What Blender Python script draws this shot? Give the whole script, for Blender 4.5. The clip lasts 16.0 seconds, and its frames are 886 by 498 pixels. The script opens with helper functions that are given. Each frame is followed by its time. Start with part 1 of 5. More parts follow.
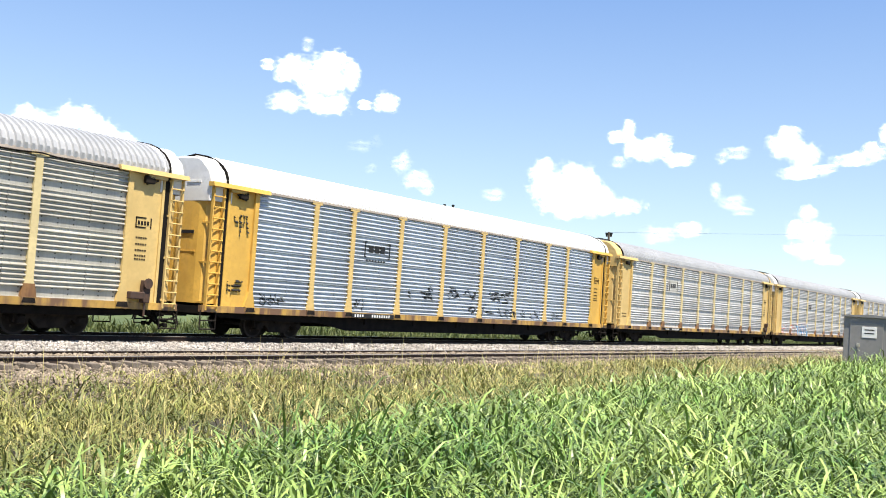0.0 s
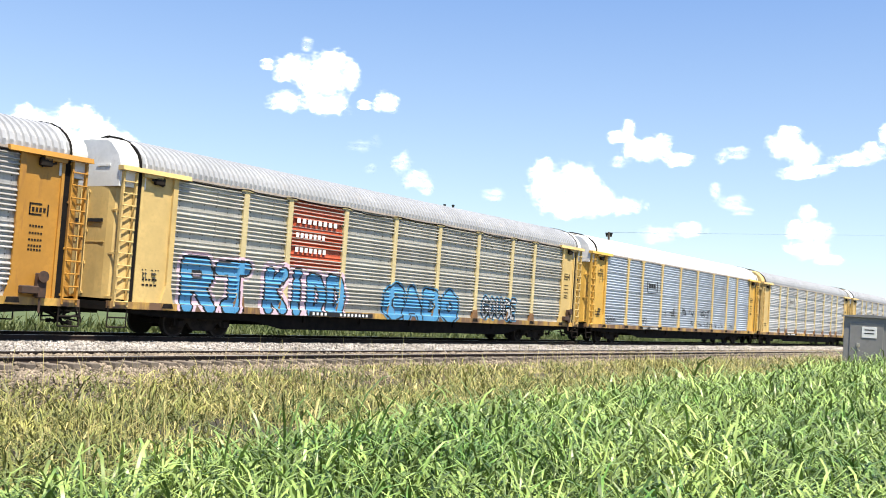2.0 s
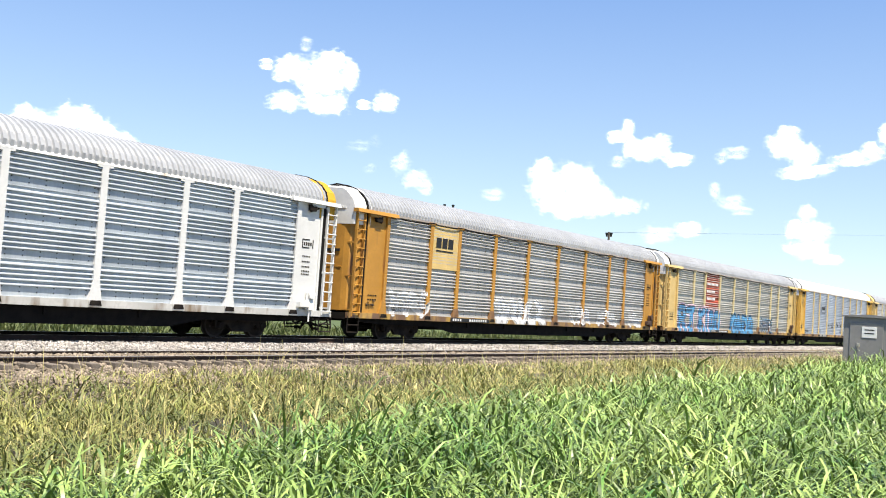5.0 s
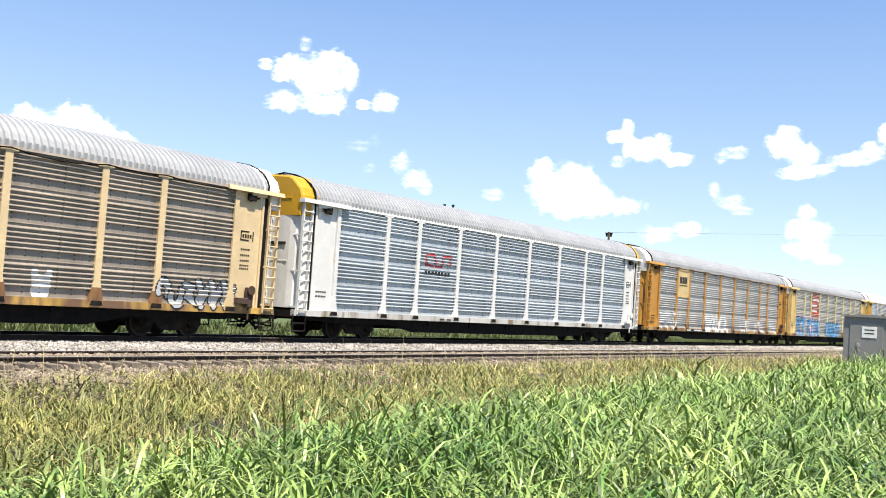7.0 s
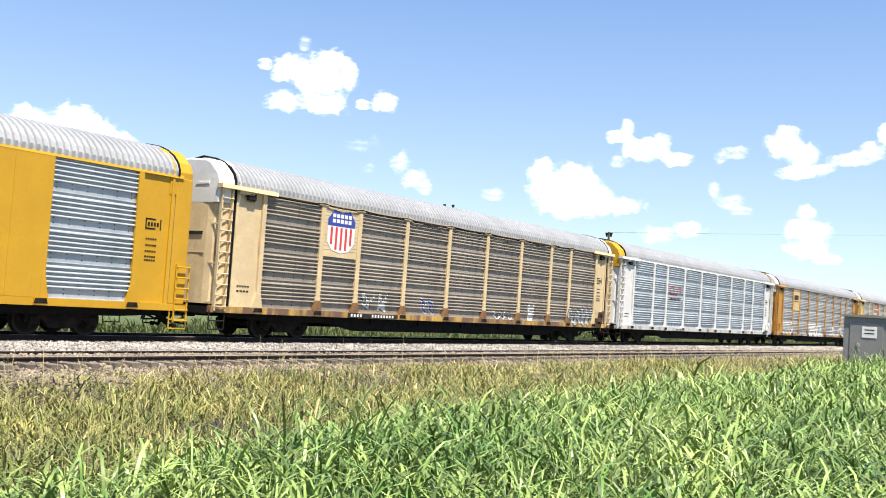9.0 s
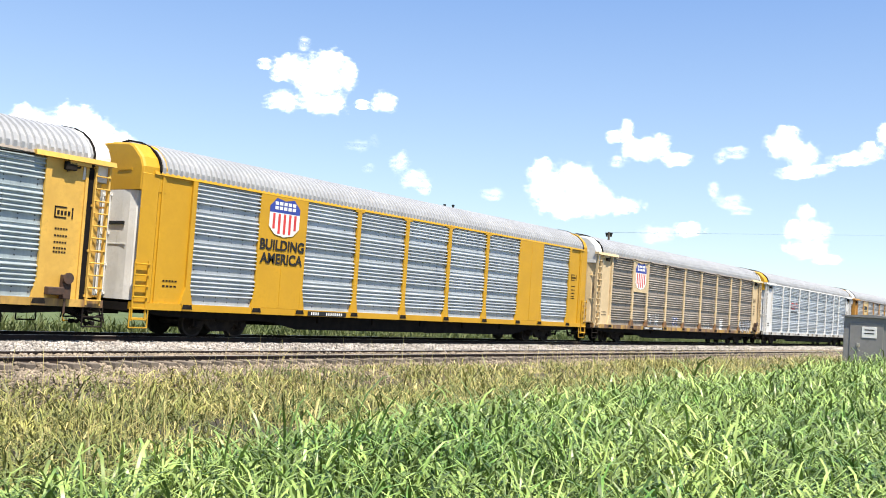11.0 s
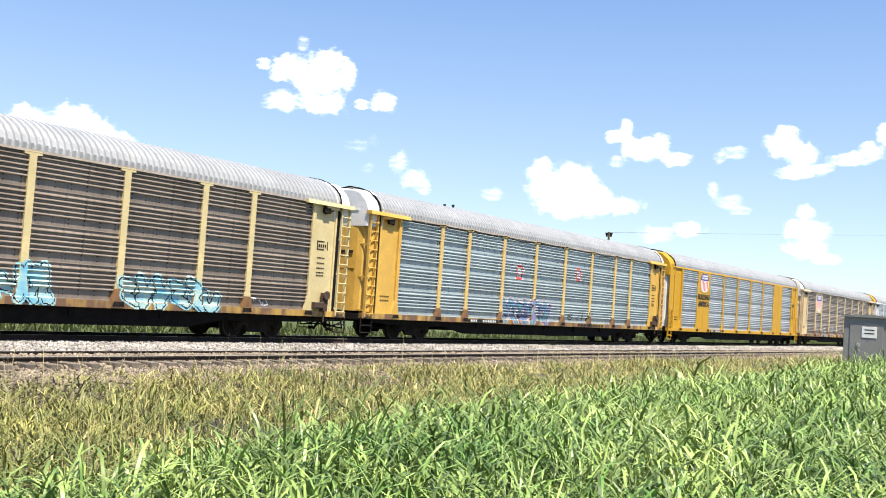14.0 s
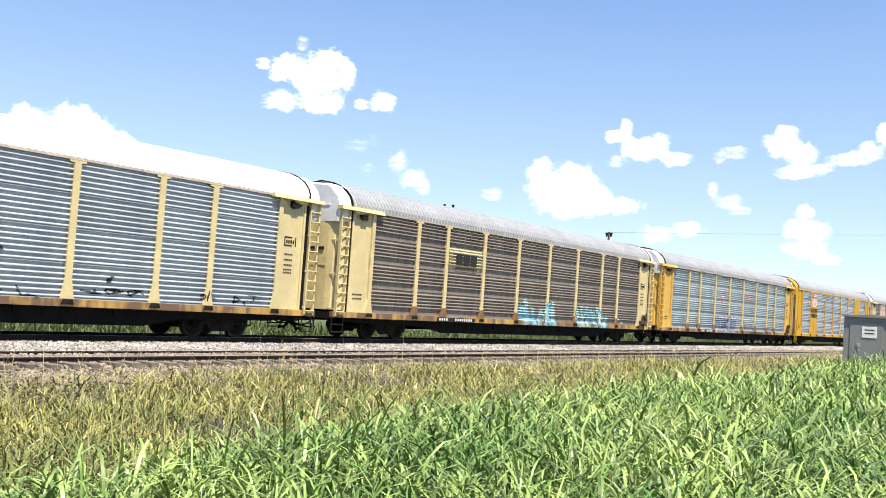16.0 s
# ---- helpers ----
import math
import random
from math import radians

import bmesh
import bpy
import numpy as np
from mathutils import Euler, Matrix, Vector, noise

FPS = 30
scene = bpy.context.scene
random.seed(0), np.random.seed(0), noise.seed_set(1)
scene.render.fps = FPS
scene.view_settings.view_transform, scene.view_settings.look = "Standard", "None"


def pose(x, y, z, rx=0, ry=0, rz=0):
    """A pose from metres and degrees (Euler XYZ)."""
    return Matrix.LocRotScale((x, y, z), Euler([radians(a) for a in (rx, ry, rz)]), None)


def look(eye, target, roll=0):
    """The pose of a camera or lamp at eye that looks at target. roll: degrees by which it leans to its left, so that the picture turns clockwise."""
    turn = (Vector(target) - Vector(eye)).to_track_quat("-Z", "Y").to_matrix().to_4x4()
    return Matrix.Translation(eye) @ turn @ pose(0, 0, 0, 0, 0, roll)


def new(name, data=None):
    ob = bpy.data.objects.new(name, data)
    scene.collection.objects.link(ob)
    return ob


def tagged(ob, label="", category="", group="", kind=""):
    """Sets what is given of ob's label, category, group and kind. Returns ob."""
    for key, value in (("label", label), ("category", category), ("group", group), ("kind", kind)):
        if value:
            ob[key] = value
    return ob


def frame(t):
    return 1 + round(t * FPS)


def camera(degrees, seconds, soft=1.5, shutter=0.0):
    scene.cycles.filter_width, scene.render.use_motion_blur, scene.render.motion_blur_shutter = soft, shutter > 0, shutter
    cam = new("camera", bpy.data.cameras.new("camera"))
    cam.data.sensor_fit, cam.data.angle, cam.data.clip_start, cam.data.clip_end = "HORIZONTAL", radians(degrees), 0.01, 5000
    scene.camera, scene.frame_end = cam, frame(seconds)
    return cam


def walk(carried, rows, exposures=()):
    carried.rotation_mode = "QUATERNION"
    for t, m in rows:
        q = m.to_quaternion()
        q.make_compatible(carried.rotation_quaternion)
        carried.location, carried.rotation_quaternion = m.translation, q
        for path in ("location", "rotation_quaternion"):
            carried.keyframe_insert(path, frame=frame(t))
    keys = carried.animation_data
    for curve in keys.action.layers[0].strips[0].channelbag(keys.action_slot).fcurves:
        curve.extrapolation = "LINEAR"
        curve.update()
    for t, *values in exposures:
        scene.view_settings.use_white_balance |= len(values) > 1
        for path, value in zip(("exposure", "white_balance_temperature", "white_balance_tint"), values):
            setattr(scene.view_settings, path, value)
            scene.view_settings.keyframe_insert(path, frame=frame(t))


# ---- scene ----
cam = camera(47.78, 16.0, soft=1.0, shutter=0.0)
EYE = (0.0, 0.0, 1.684)
YAW, PITCH, ROLL = radians(55.25), radians(3.07), 3.86
AIM = (math.sin(YAW) * math.cos(PITCH), math.cos(YAW) * math.cos(PITCH), EYE[2] + math.sin(PITCH))
walk(cam, [(0.0, look(EYE, AIM, ROLL)), (16.0, look(EYE, AIM, ROLL))], exposures=[(0.0, 1.05, 6800, 11), (16.0, 1.05, 6800, 11)])

# ---- light ----
SUN_AZ, SUN_EL = radians(205), radians(66)      # clockwise from +y, and above the horizon
to_sun = Vector((math.sin(SUN_AZ) * math.cos(SUN_EL), math.cos(SUN_AZ) * math.cos(SUN_EL), math.sin(SUN_EL)))
sun_data = bpy.data.lights.new("sun", "SUN")
sun_data.energy, sun_data.angle, sun_data.color = 5.0, radians(0.53), (1.0, 0.94, 0.82)
sun = new("sun", sun_data)
sun.matrix_world = look((0, 0, 60), tuple(Vector((0, 0, 60)) - to_sun))
world = bpy.data.worlds.new("sky")
scene.world = world
world.use_nodes = True
wn = world.node_tree
sky = wn.nodes.new("ShaderNodeTexSky")
sky.sky_type, sky.sun_disc = "NISHITA", False
sky.sun_elevation, sky.sun_rotation = SUN_EL, SUN_AZ
sky.air_density, sky.dust_density, sky.ozone_density, sky.altitude = 1.0, 0.4, 2.6, 300
background = wn.nodes["Background"]
background.inputs["Strength"].default_value = 0.096
tint = wn.nodes.new("ShaderNodeHueSaturation")
tint.inputs["Saturation"].default_value, tint.inputs["Hue"].default_value = 1.06, 0.505
wn.links.new(sky.outputs[0], tint.inputs["Color"])
haze = wn.nodes.new("ShaderNodeMix")            # summer haze: pale near the horizon, bluer higher up
haze.data_type = "RGBA"
haze.inputs["Factor"].default_value = 0.55
sky_way = wn.nodes.new("ShaderNodeTexCoord")
sky_parts = wn.nodes.new("ShaderNodeSeparateXYZ")
rise = wn.nodes.new("ShaderNodeMapRange")
rise.inputs["From Min"].default_value, rise.inputs["From Max"].default_value = 0.02, 0.34
haze_tone = wn.nodes.new("ShaderNodeMix")
haze_tone.data_type = "RGBA"
haze_tone.inputs["A"].default_value = (3.6, 4.75, 5.6, 1.0)
haze_tone.inputs["B"].default_value = (1.08, 2.25, 4.9, 1.0)
wn.links.new(sky_way.outputs["Generated"], sky_parts.inputs[0])
wn.links.new(sky_parts.outputs["Z"], rise.inputs["Value"])
wn.links.new(rise.outputs[0], haze_tone.inputs["Factor"])
wn.links.new(haze_tone.outputs["Result"], haze.inputs["B"])
wn.links.new(tint.outputs[0], haze.inputs["A"])
wn.links.new(haze.outputs["Result"], background.inputs["Color"])

# ---- materials ----
def material(name, colour, rough=0.7, metal=0.0, second=None, scale=3.0, spread=0.5, streak=(1, 1, 1), bump=0.0, bump_scale=60.0,
             stain=None, stain_amount=0.0, stain_scale=(1.2, 1.2, 1.2), piece=0.0, island=0.0, through_light=0.0, gloss=0.5):
    """A base colour that varies with broad and fine noise, optional stains, and a variation from piece to piece."""
    m = bpy.data.materials.new(name)
    m.use_nodes = True
    t = m.node_tree
    n, link = t.nodes, t.links.new
    bsdf = n["Principled BSDF"]
    bsdf.inputs["Specular IOR Level"].default_value = gloss
    bsdf.inputs["Roughness"].default_value, bsdf.inputs["Metallic"].default_value = rough, metal
    pos = n.new("ShaderNodeTexCoord")

    def noise_at(size, detail, stretch=(1, 1, 1)):
        mapping = n.new("ShaderNodeMapping")
        mapping.inputs["Scale"].default_value = stretch
        link(pos.outputs["Object"], mapping.inputs["Vector"])
        tex = n.new("ShaderNodeTexNoise")
        tex.inputs["Scale"].default_value, tex.inputs["Detail"].default_value = size, detail
        link(mapping.outputs[0], tex.inputs["Vector"])
        return tex.outputs["Fac"]

    def ramp(value, a, b):
        r = n.new("ShaderNodeMapRange")
        r.inputs["From Min"].default_value, r.inputs["From Max"].default_value = a, b
        link(value, r.inputs["Value"])
        return r.outputs[0]

    def mix(fac, a, b):
        x = n.new("ShaderNodeMix")
        x.data_type = "RGBA"
        link(fac, x.inputs["Factor"])
        for value, socket in ((a, x.inputs["A"]), (b, x.inputs["B"])):
            if isinstance(value, tuple):
                socket.default_value = (*value, 1)
            else:
                link(value, socket)
        return x.outputs["Result"]

    second = second or tuple(c * (1 - spread) for c in colour)
    col = mix(ramp(noise_at(scale, 6, streak), 0.35, 0.65), colour, second)
    col = mix(ramp(noise_at(scale * 9, 3, streak), 0.45, 0.8), col, second)
    if stain:
        lo = 0.72 - 0.35 * stain_amount
        col = mix(ramp(noise_at(1.0, 5, stain_scale), lo, lo + 0.14), col, stain)
    for source, amount in (("piece", piece), ("island", island)):
        if amount:
            if source == "piece":
                rnd = n.new("ShaderNodeObjectInfo").outputs["Random"]
            else:
                rnd = n.new("ShaderNodeNewGeometry").outputs["Random Per Island"]
            hsv = n.new("ShaderNodeHueSaturation")
            r = n.new("ShaderNodeMapRange")
            r.inputs["To Min"].default_value, r.inputs["To Max"].default_value = 1 - amount, 1 + amount
            link(rnd, r.inputs["Value"])
            link(r.outputs[0], hsv.inputs["Value"])
            link(col, hsv.inputs["Color"])
            col = hsv.outputs["Color"]
    link(col, bsdf.inputs["Base Color"])
    if bump:
        b = n.new("ShaderNodeBump")
        b.inputs["Strength"].default_value, b.inputs["Distance"].default_value = bump, 0.02
        link(noise_at(bump_scale, 4), b.inputs["Height"])
        link(b.outputs[0], bsdf.inputs["Normal"])
    if through_light:
        tr = n.new("ShaderNodeBsdfTranslucent")
        link(col, tr.inputs["Color"])
        ms = n.new("ShaderNodeMixShader")
        ms.inputs[0].default_value = through_light
        link(bsdf.outputs[0], ms.inputs[1])
        link(tr.outputs[0], ms.inputs[2])
        link(ms.outputs[0], n["Material Output"].inputs["Surface"])
    return m


RUST, GRIME = (0.16, 0.07, 0.03), (0.06, 0.05, 0.04)


def paint(name, colour, stain=RUST, amount=0.25, spread=0.22):
    return material(name, colour, rough=0.55, scale=1.1, spread=spread, stain=stain, stain_amount=amount, stain_scale=(2.2, 2.2, 0.5), bump=0.08, bump_scale=25)


def sheet_metal(name, colour, second, stain, amount, metal=0.22, rough=0.36):
    return material(name, colour, rough=rough, metal=metal, second=second, scale=0.9, streak=(2.4, 1, 0.5), stain=stain, stain_amount=amount,
                    stain_scale=(7.0, 1, 0.5), bump=0.05, bump_scale=30, piece=0.10)


YELLOW_OLD = paint("faded_yellow_paint", (0.64, 0.46, 0.18))
CREAM = paint("cream_yellow_paint", (0.64, 0.53, 0.28), amount=0.3)
TAN = paint("sun_bleached_tan_paint", (0.66, 0.51, 0.30), amount=0.3)
ORANGE = paint("orange_yellow_paint", (0.47, 0.23, 0.035), amount=0.4)
YELLOW_NEW = paint("bright_yellow_paint", (0.52, 0.285, 0.012), amount=0.0, spread=0.12)
WHITE_PAINT = paint("white_paint", (0.66, 0.66, 0.645), stain=(0.36, 0.30, 0.22), amount=0.3, spread=0.14)
CAP_WHITE = paint("galvanised_cap", (0.74, 0.74, 0.72), stain=(0.35, 0.3, 0.24), amount=0.3, spread=0.18)
SILL_OLD = paint("worn_yellow_sill_paint", (0.54, 0.33, 0.08), stain=(0.15, 0.085, 0.05), amount=0.9, spread=0.35)
FOOT_RUST = paint("rust_stained_foot_paint", (0.27, 0.14, 0.055), stain=(0.10, 0.05, 0.03), amount=0.5, spread=0.4)
SILL_WHITE = paint("white_sill_paint", (0.52, 0.51, 0.48), stain=(0.2, 0.15, 0.10), amount=0.6)
SHEET_SILVER = sheet_metal("galvanised_sheet", (0.523, 0.575, 0.641), (0.413, 0.450, 0.513), (0.27, 0.28, 0.30), 0.25)
SHEET_BLUISH = sheet_metal("pale_bluish_sheet", (0.473, 0.512, 0.550), (0.369, 0.402, 0.435), (0.30, 0.32, 0.36), 0.15)
SHEET_GREEN = sheet_metal("greenish_galvanised_sheet", (0.406, 0.476, 0.495), (0.309, 0.361, 0.387), (0.24, 0.26, 0.27), 0.2)
SHEET_GREY = sheet_metal("weathered_grey_sheet", (0.488, 0.470, 0.421), (0.366, 0.349, 0.306), (0.18, 0.165, 0.14), 0.25)
SHEET_LILAC = sheet_metal("pale_weathered_sheet", (0.598, 0.598, 0.598), (0.480, 0.468, 0.455), (0.27, 0.25, 0.23), 0.35)
SHEET_BROWN = sheet_metal("brown_weathered_sheet", (0.355, 0.306, 0.256), (0.253, 0.215, 0.179), (0.12, 0.10, 0.08), 0.28, metal=0.2, rough=0.5)
SHEET_DARK = sheet_metal("dark_soot_brown_sheet", (0.262, 0.219, 0.187), (0.187, 0.152, 0.125), (0.085, 0.068, 0.055), 0.35, metal=0.2, rough=0.5)
SHEET_RUST = sheet_metal("rust_stained_sheet", (0.485, 0.474, 0.460), (0.368, 0.354, 0.339), (0.21, 0.18, 0.16), 0.33)
ROOF_GALV = material("galvanised_roof", (0.36, 0.37, 0.385), rough=0.5, metal=0.1, scale=0.8, spread=0.2, stain=(0.4, 0.38, 0.36), stain_amount=0.25, bump=0.04)
ROOF_WHITE = material("white_roof_paint", (0.82, 0.82, 0.80), rough=0.5, scale=0.8, spread=0.08, stain=(0.55, 0.5, 0.45), stain_amount=0.1)
BLACK_STEEL = material("grimy_black_steel", (0.006, 0.006, 0.006), rough=0.95, second=(0.013, 0.011, 0.010), scale=4, bump=0.2, bump_scale=40, gloss=0.12)
TRUCK_STEEL = material("dusty_cast_steel", (0.010, 0.009, 0.009), rough=0.95, second=(0.026, 0.021, 0.017), scale=5, bump=0.3, bump_scale=50, gloss=0.12)
WHEEL_STEEL = material("wheel_steel", (0.014, 0.013, 0.012), rough=0.8, metal=0.2, second=(0.035, 0.026, 0.02), scale=6)
BRIGHT_STEEL = material("polished_steel", (0.62, 0.58, 0.52), rough=0.35, metal=0.7, scale=8, spread=0.3)
RAIL_RUST = material("rusty_rail_steel", (0.040, 0.020, 0.012), rough=0.85, second=(0.016, 0.010, 0.008), scale=5, bump=0.2)
RUSTY_RED = material("rusty_brake_gear", (0.09, 0.045, 0.028), rough=0.85, second=(0.04, 0.026, 0.02), scale=6, bump=0.2)
BLACK_PAINT = material("black_paint", (0.012, 0.012, 0.013), rough=0.6, spread=0.3)
WHITE_MARK = material("white_marking_paint", (0.80, 0.80, 0.78), rough=0.6, spread=0.12)
RED_PLACARD = paint("red_placard_paint", (0.50, 0.085, 0.035), stain=(0.45, 0.2, 0.12), amount=0.2)
RED_MARK = material("red_marking_paint", (0.62, 0.05, 0.05), rough=0.6, spread=0.2)
BLUE_MARK = material("blue_marking_paint", (0.03, 0.06, 0.33), rough=0.6, spread=0.2)
CYAN_PAINT = material("sky_blue_spray_paint", (0.05, 0.24, 0.46), rough=0.5, second=(0.09, 0.30, 0.52), scale=2)
PALE_CYAN = material("pale_turquoise_spray_paint", (0.50, 0.62, 0.52), rough=0.5, second=(0.13, 0.42, 0.58), scale=2.2)
PINK_PAINT = material("pale_pink_spray_paint", (0.62, 0.42, 0.52), rough=0.5, second=(0.66, 0.52, 0.58), scale=2)
VIOLET_PAINT = material("violet_spray_paint", (0.20, 0.17, 0.42), rough=0.5, second=(0.10, 0.30, 0.32), scale=2.5)
GREY_SPRAY = material("silver_spray_paint", (0.55, 0.56, 0.58), rough=0.4, metal=0.2, second=(0.42, 0.43, 0.45), scale=2)
WHITE_SPRAY = material("white_spray_paint", (0.76, 0.76, 0.75), rough=0.5, second=(0.6, 0.6, 0.6), scale=2)
WOOD_TIE = material("creosoted_wood", (0.10, 0.075, 0.055), rough=0.9, second=(0.17, 0.145, 0.12), scale=3, streak=(8, 1, 8), bump=0.4, bump_scale=60, piece=0.25)
STONE = material("limestone_ballast", (0.40, 0.375, 0.35), rough=0.85, second=(0.19, 0.172, 0.155), scale=1.2, island=0.5)
DIRTY_STONE = material("soil_stained_ballast", (0.27, 0.22, 0.165), rough=0.9, second=(0.15, 0.12, 0.088), scale=1.2, island=0.45)
STONE_BED = material("ballast_bed", (0.15, 0.135, 0.12), rough=0.95, second=(0.07, 0.06, 0.05), scale=9, bump=1.0, bump_scale=22)
# base colour set very low to deepen the dark gaps between blades
SOIL = material("damp_dark_soil", (0.050, 0.040, 0.028), rough=0.95, second=(0.022, 0.020, 0.012), scale=0.6, bump=0.6, bump_scale=14)
CROP = material("green_crop_leaf", (0.062, 0.142, 0.027), rough=0.40, second=(0.265, 0.345, 0.100), scale=0.7, island=0.6, through_light=0.03, gloss=0.36)
WEED = material("yellow_green_grass", (0.29, 0.275, 0.082), rough=0.5, second=(0.095, 0.125, 0.032), scale=0.5, island=0.5, through_light=0.05, gloss=0.4)
STRAW = material("dry_straw_stem", (0.52, 0.44, 0.19), rough=0.6, second=(0.42, 0.37, 0.15), scale=0.7, island=0.3, through_light=0.2, gloss=0.4)
BUSH = material("dark_green_weed_leaf", (0.05, 0.085, 0.022), rough=0.6, second=(0.12, 0.14, 0.045), scale=0.6, island=0.35, through_light=0.3, gloss=0.4)
FIELD = material("far_field_grass", (0.09, 0.12, 0.035), rough=0.9, second=(0.05, 0.075, 0.02), scale=0.15, bump=0.8, bump_scale=6)
CABINET_GREY = material("grey_cabinet_paint", (0.24, 0.235, 0.23), rough=0.5, scale=0.8, spread=0.15, stain=(0.11, 0.10, 0.09), stain_amount=0.3)
POLE_WOOD = material("weathered_pole_wood", (0.12, 0.095, 0.075), rough=0.9, spread=0.4, streak=(6, 6, 0.5))
GLASS_BLACK = material("dark_insulator", (0.03, 0.03, 0.035), rough=0.3)
GRAVEL_ROAD = material("pale_gravel", (0.52, 0.48, 0.42), rough=0.95, second=(0.42, 0.38, 0.33), scale=2, bump=0.5, bump_scale=30)


# ---- mesh helpers ----
def mesh_object(name, bm, mats, parent=None, label="", at=None):
    data = bpy.data.meshes.new(name)
    bm.to_mesh(data)
    bm.free()
    for m in mats if isinstance(mats, (list, tuple)) else [mats]:
        data.materials.append(m)
    ob = new(name, data)
    if parent:
        ob.parent = parent
    if at:
        ob.matrix_basis = at
    return tagged(ob, label)


def part(name, bm, mats, parent, label="", at=None):
    return mesh_object(name, bm, mats, parent, label, at)


def again(ob, parent, at=None):
    """A further object on the same mesh."""
    data = ob.data
    twin = new(ob.name.split(".")[0], data)
    twin.parent = parent
    if at:
        twin.matrix_basis = at
    return twin


def box(bm, lo, hi, bevel=0.0, mat=0):
    made = bmesh.ops.create_cube(bm, size=1.0)["verts"]
    size = [b - a for a, b in zip(lo, hi)]
    for v in made:
        v.co = Vector([(v.co[i] + 0.5) * size[i] + lo[i] for i in range(3)])
    faces = list({f for v in made for f in v.link_faces})
    for f in faces:
        f.material_index = mat
    if bevel:
        edges = list({e for v in made for e in v.link_edges})
        out = bmesh.ops.bevel(bm, geom=edges, offset=bevel, segments=1, affect="EDGES")
        for f in out["faces"]:
            f.material_index = mat
    return bm


def prism(bm, outline, axis, a, b, mat=0):
    """An outline of (u, v) pairs drawn out along an axis from a to b. axis y: u = x, v = z; axis x: u = y, v = z; axis z: u = x, v = y."""
    def at(u, v, w):
        return {"x": (w, u, v), "y": (u, w, v), "z": (u, v, w)}[axis]
    lo = [bm.verts.new(at(u, v, a)) for u, v in outline]
    hi = [bm.verts.new(at(u, v, b)) for u, v in outline]
    fs = [bm.faces.new(lo), bm.faces.new(hi[::-1])]
    for i in range(len(outline)):
        j = (i + 1) % len(outline)
        fs.append(bm.faces.new((lo[i], hi[i], hi[j], lo[j])))
    for f in fs:
        f.material_index = mat
    bmesh.ops.recalc_face_normals(bm, faces=fs)
    return bm


def rod(bm, a, b, r, sides=8, r2=None, mat=0):
    a, b = Vector(a), Vector(b)
    turn = (b - a).to_track_quat("Z", "Y").to_matrix().to_4x4()
    m = Matrix.Translation((a + b) / 2) @ turn
    made = bmesh.ops.create_cone(bm, cap_ends=True, segments=sides, radius1=r, radius2=r if r2 is None else r2, depth=(b - a).length, matrix=m)
    for f in {f for v in made["verts"] for f in v.link_faces}:
        f.material_index = mat
    return bm


def thing(name, label, category, group="", kind=""):
    return tagged(new(name), label, category, group, kind)


def flat_mesh(name, verts, faces, mats, kind="stuff", label="", category="", parent=None, index=None):
    data = bpy.data.meshes.new(name)
    data.from_pydata(verts, [], faces)
    for m in mats if isinstance(mats, (list, tuple)) else [mats]:
        data.materials.append(m)
    if index is not None:
        data.polygons.foreach_set("material_index", index)
    ob = new(name, data)
    ob.parent = parent
    return tagged(ob, label, category, "", kind)


# ---- ground and tracks ----
TRAIN_Y, NEAR_Y = 24.33, 19.97
ground_line = [(-400, -0.6), (-30, -0.6), (9.0, -0.62), (14.0, -0.72), (16.3, -0.74), (17.3, -0.45), (18.25, -0.36), (18.75, -0.30), (19.1, -0.215), (19.3, -0.175), (20.6, -0.165), (20.9, -0.155), (21.6, -0.11), (22.8, -0.06), (23.35, -0.07), (23.75, -0.175), (26.2, -0.17), (27.4, -0.48), (31, -0.56), (33, -0.62), (60, -0.6),
               (400, -0.4), (4000, 0.4)]


def ground_z(y):
    return float(np.interp(y, [p[0] for p in ground_line], [p[1] for p in ground_line]))


def build_ground():
    xs = [-4000, -300, -60] + [x * 2.0 for x in range(-20, 70)] + [160, 220, 400, 1000, 4000]
    ys = sorted({p[0] for p in ground_line} | {float(y) for y in range(0, 32)} | {-4000.0})
    rng = np.random.default_rng(3)
    verts, faces, index = [], [], []
    for y in ys:
        for x in xs:
            wob = 0.0 if 18 <= y <= 26.5 or abs(x) > 150 or abs(y) > 100 else rng.normal(0, 0.035)
            verts.append((x, y, ground_z(y) + wob))
    w = len(xs)
    for j in range(len(ys) - 1):
        for i in range(w - 1):
            faces.append((j * w + i, j * w + i + 1, (j + 1) * w + i + 1, (j + 1) * w + i))
            mid = (ys[j] + ys[j + 1]) / 2
            index.append(1 if 16.3 < mid < 26 else (2 if mid > 33 else 0))
    return flat_mesh("ground", verts, faces, [SOIL, STONE_BED, FIELD], kind="structure", label="flat soil and stone ballast bed under grass", category="ground", index=index)


build_ground()


def rail_mesh(x0, x1):
    outline = [(-0.07, -0.17), (0.07, -0.17), (0.07, -0.155), (0.012, -0.13), (0.012, -0.045), (0.036, -0.035), (0.036, -0.006), (0.028, 0.0),
               (-0.028, 0.0), (-0.036, -0.006), (-0.036, -0.035), (-0.012, -0.045), (-0.012, -0.13), (-0.07, -0.155)]
    bm = bmesh.new()
    prism(bm, outline, "x", x0, x1)
    for f in bm.faces:
        if f.calc_center_median().z > -0.004:
            f.material_index = 1
    return bm


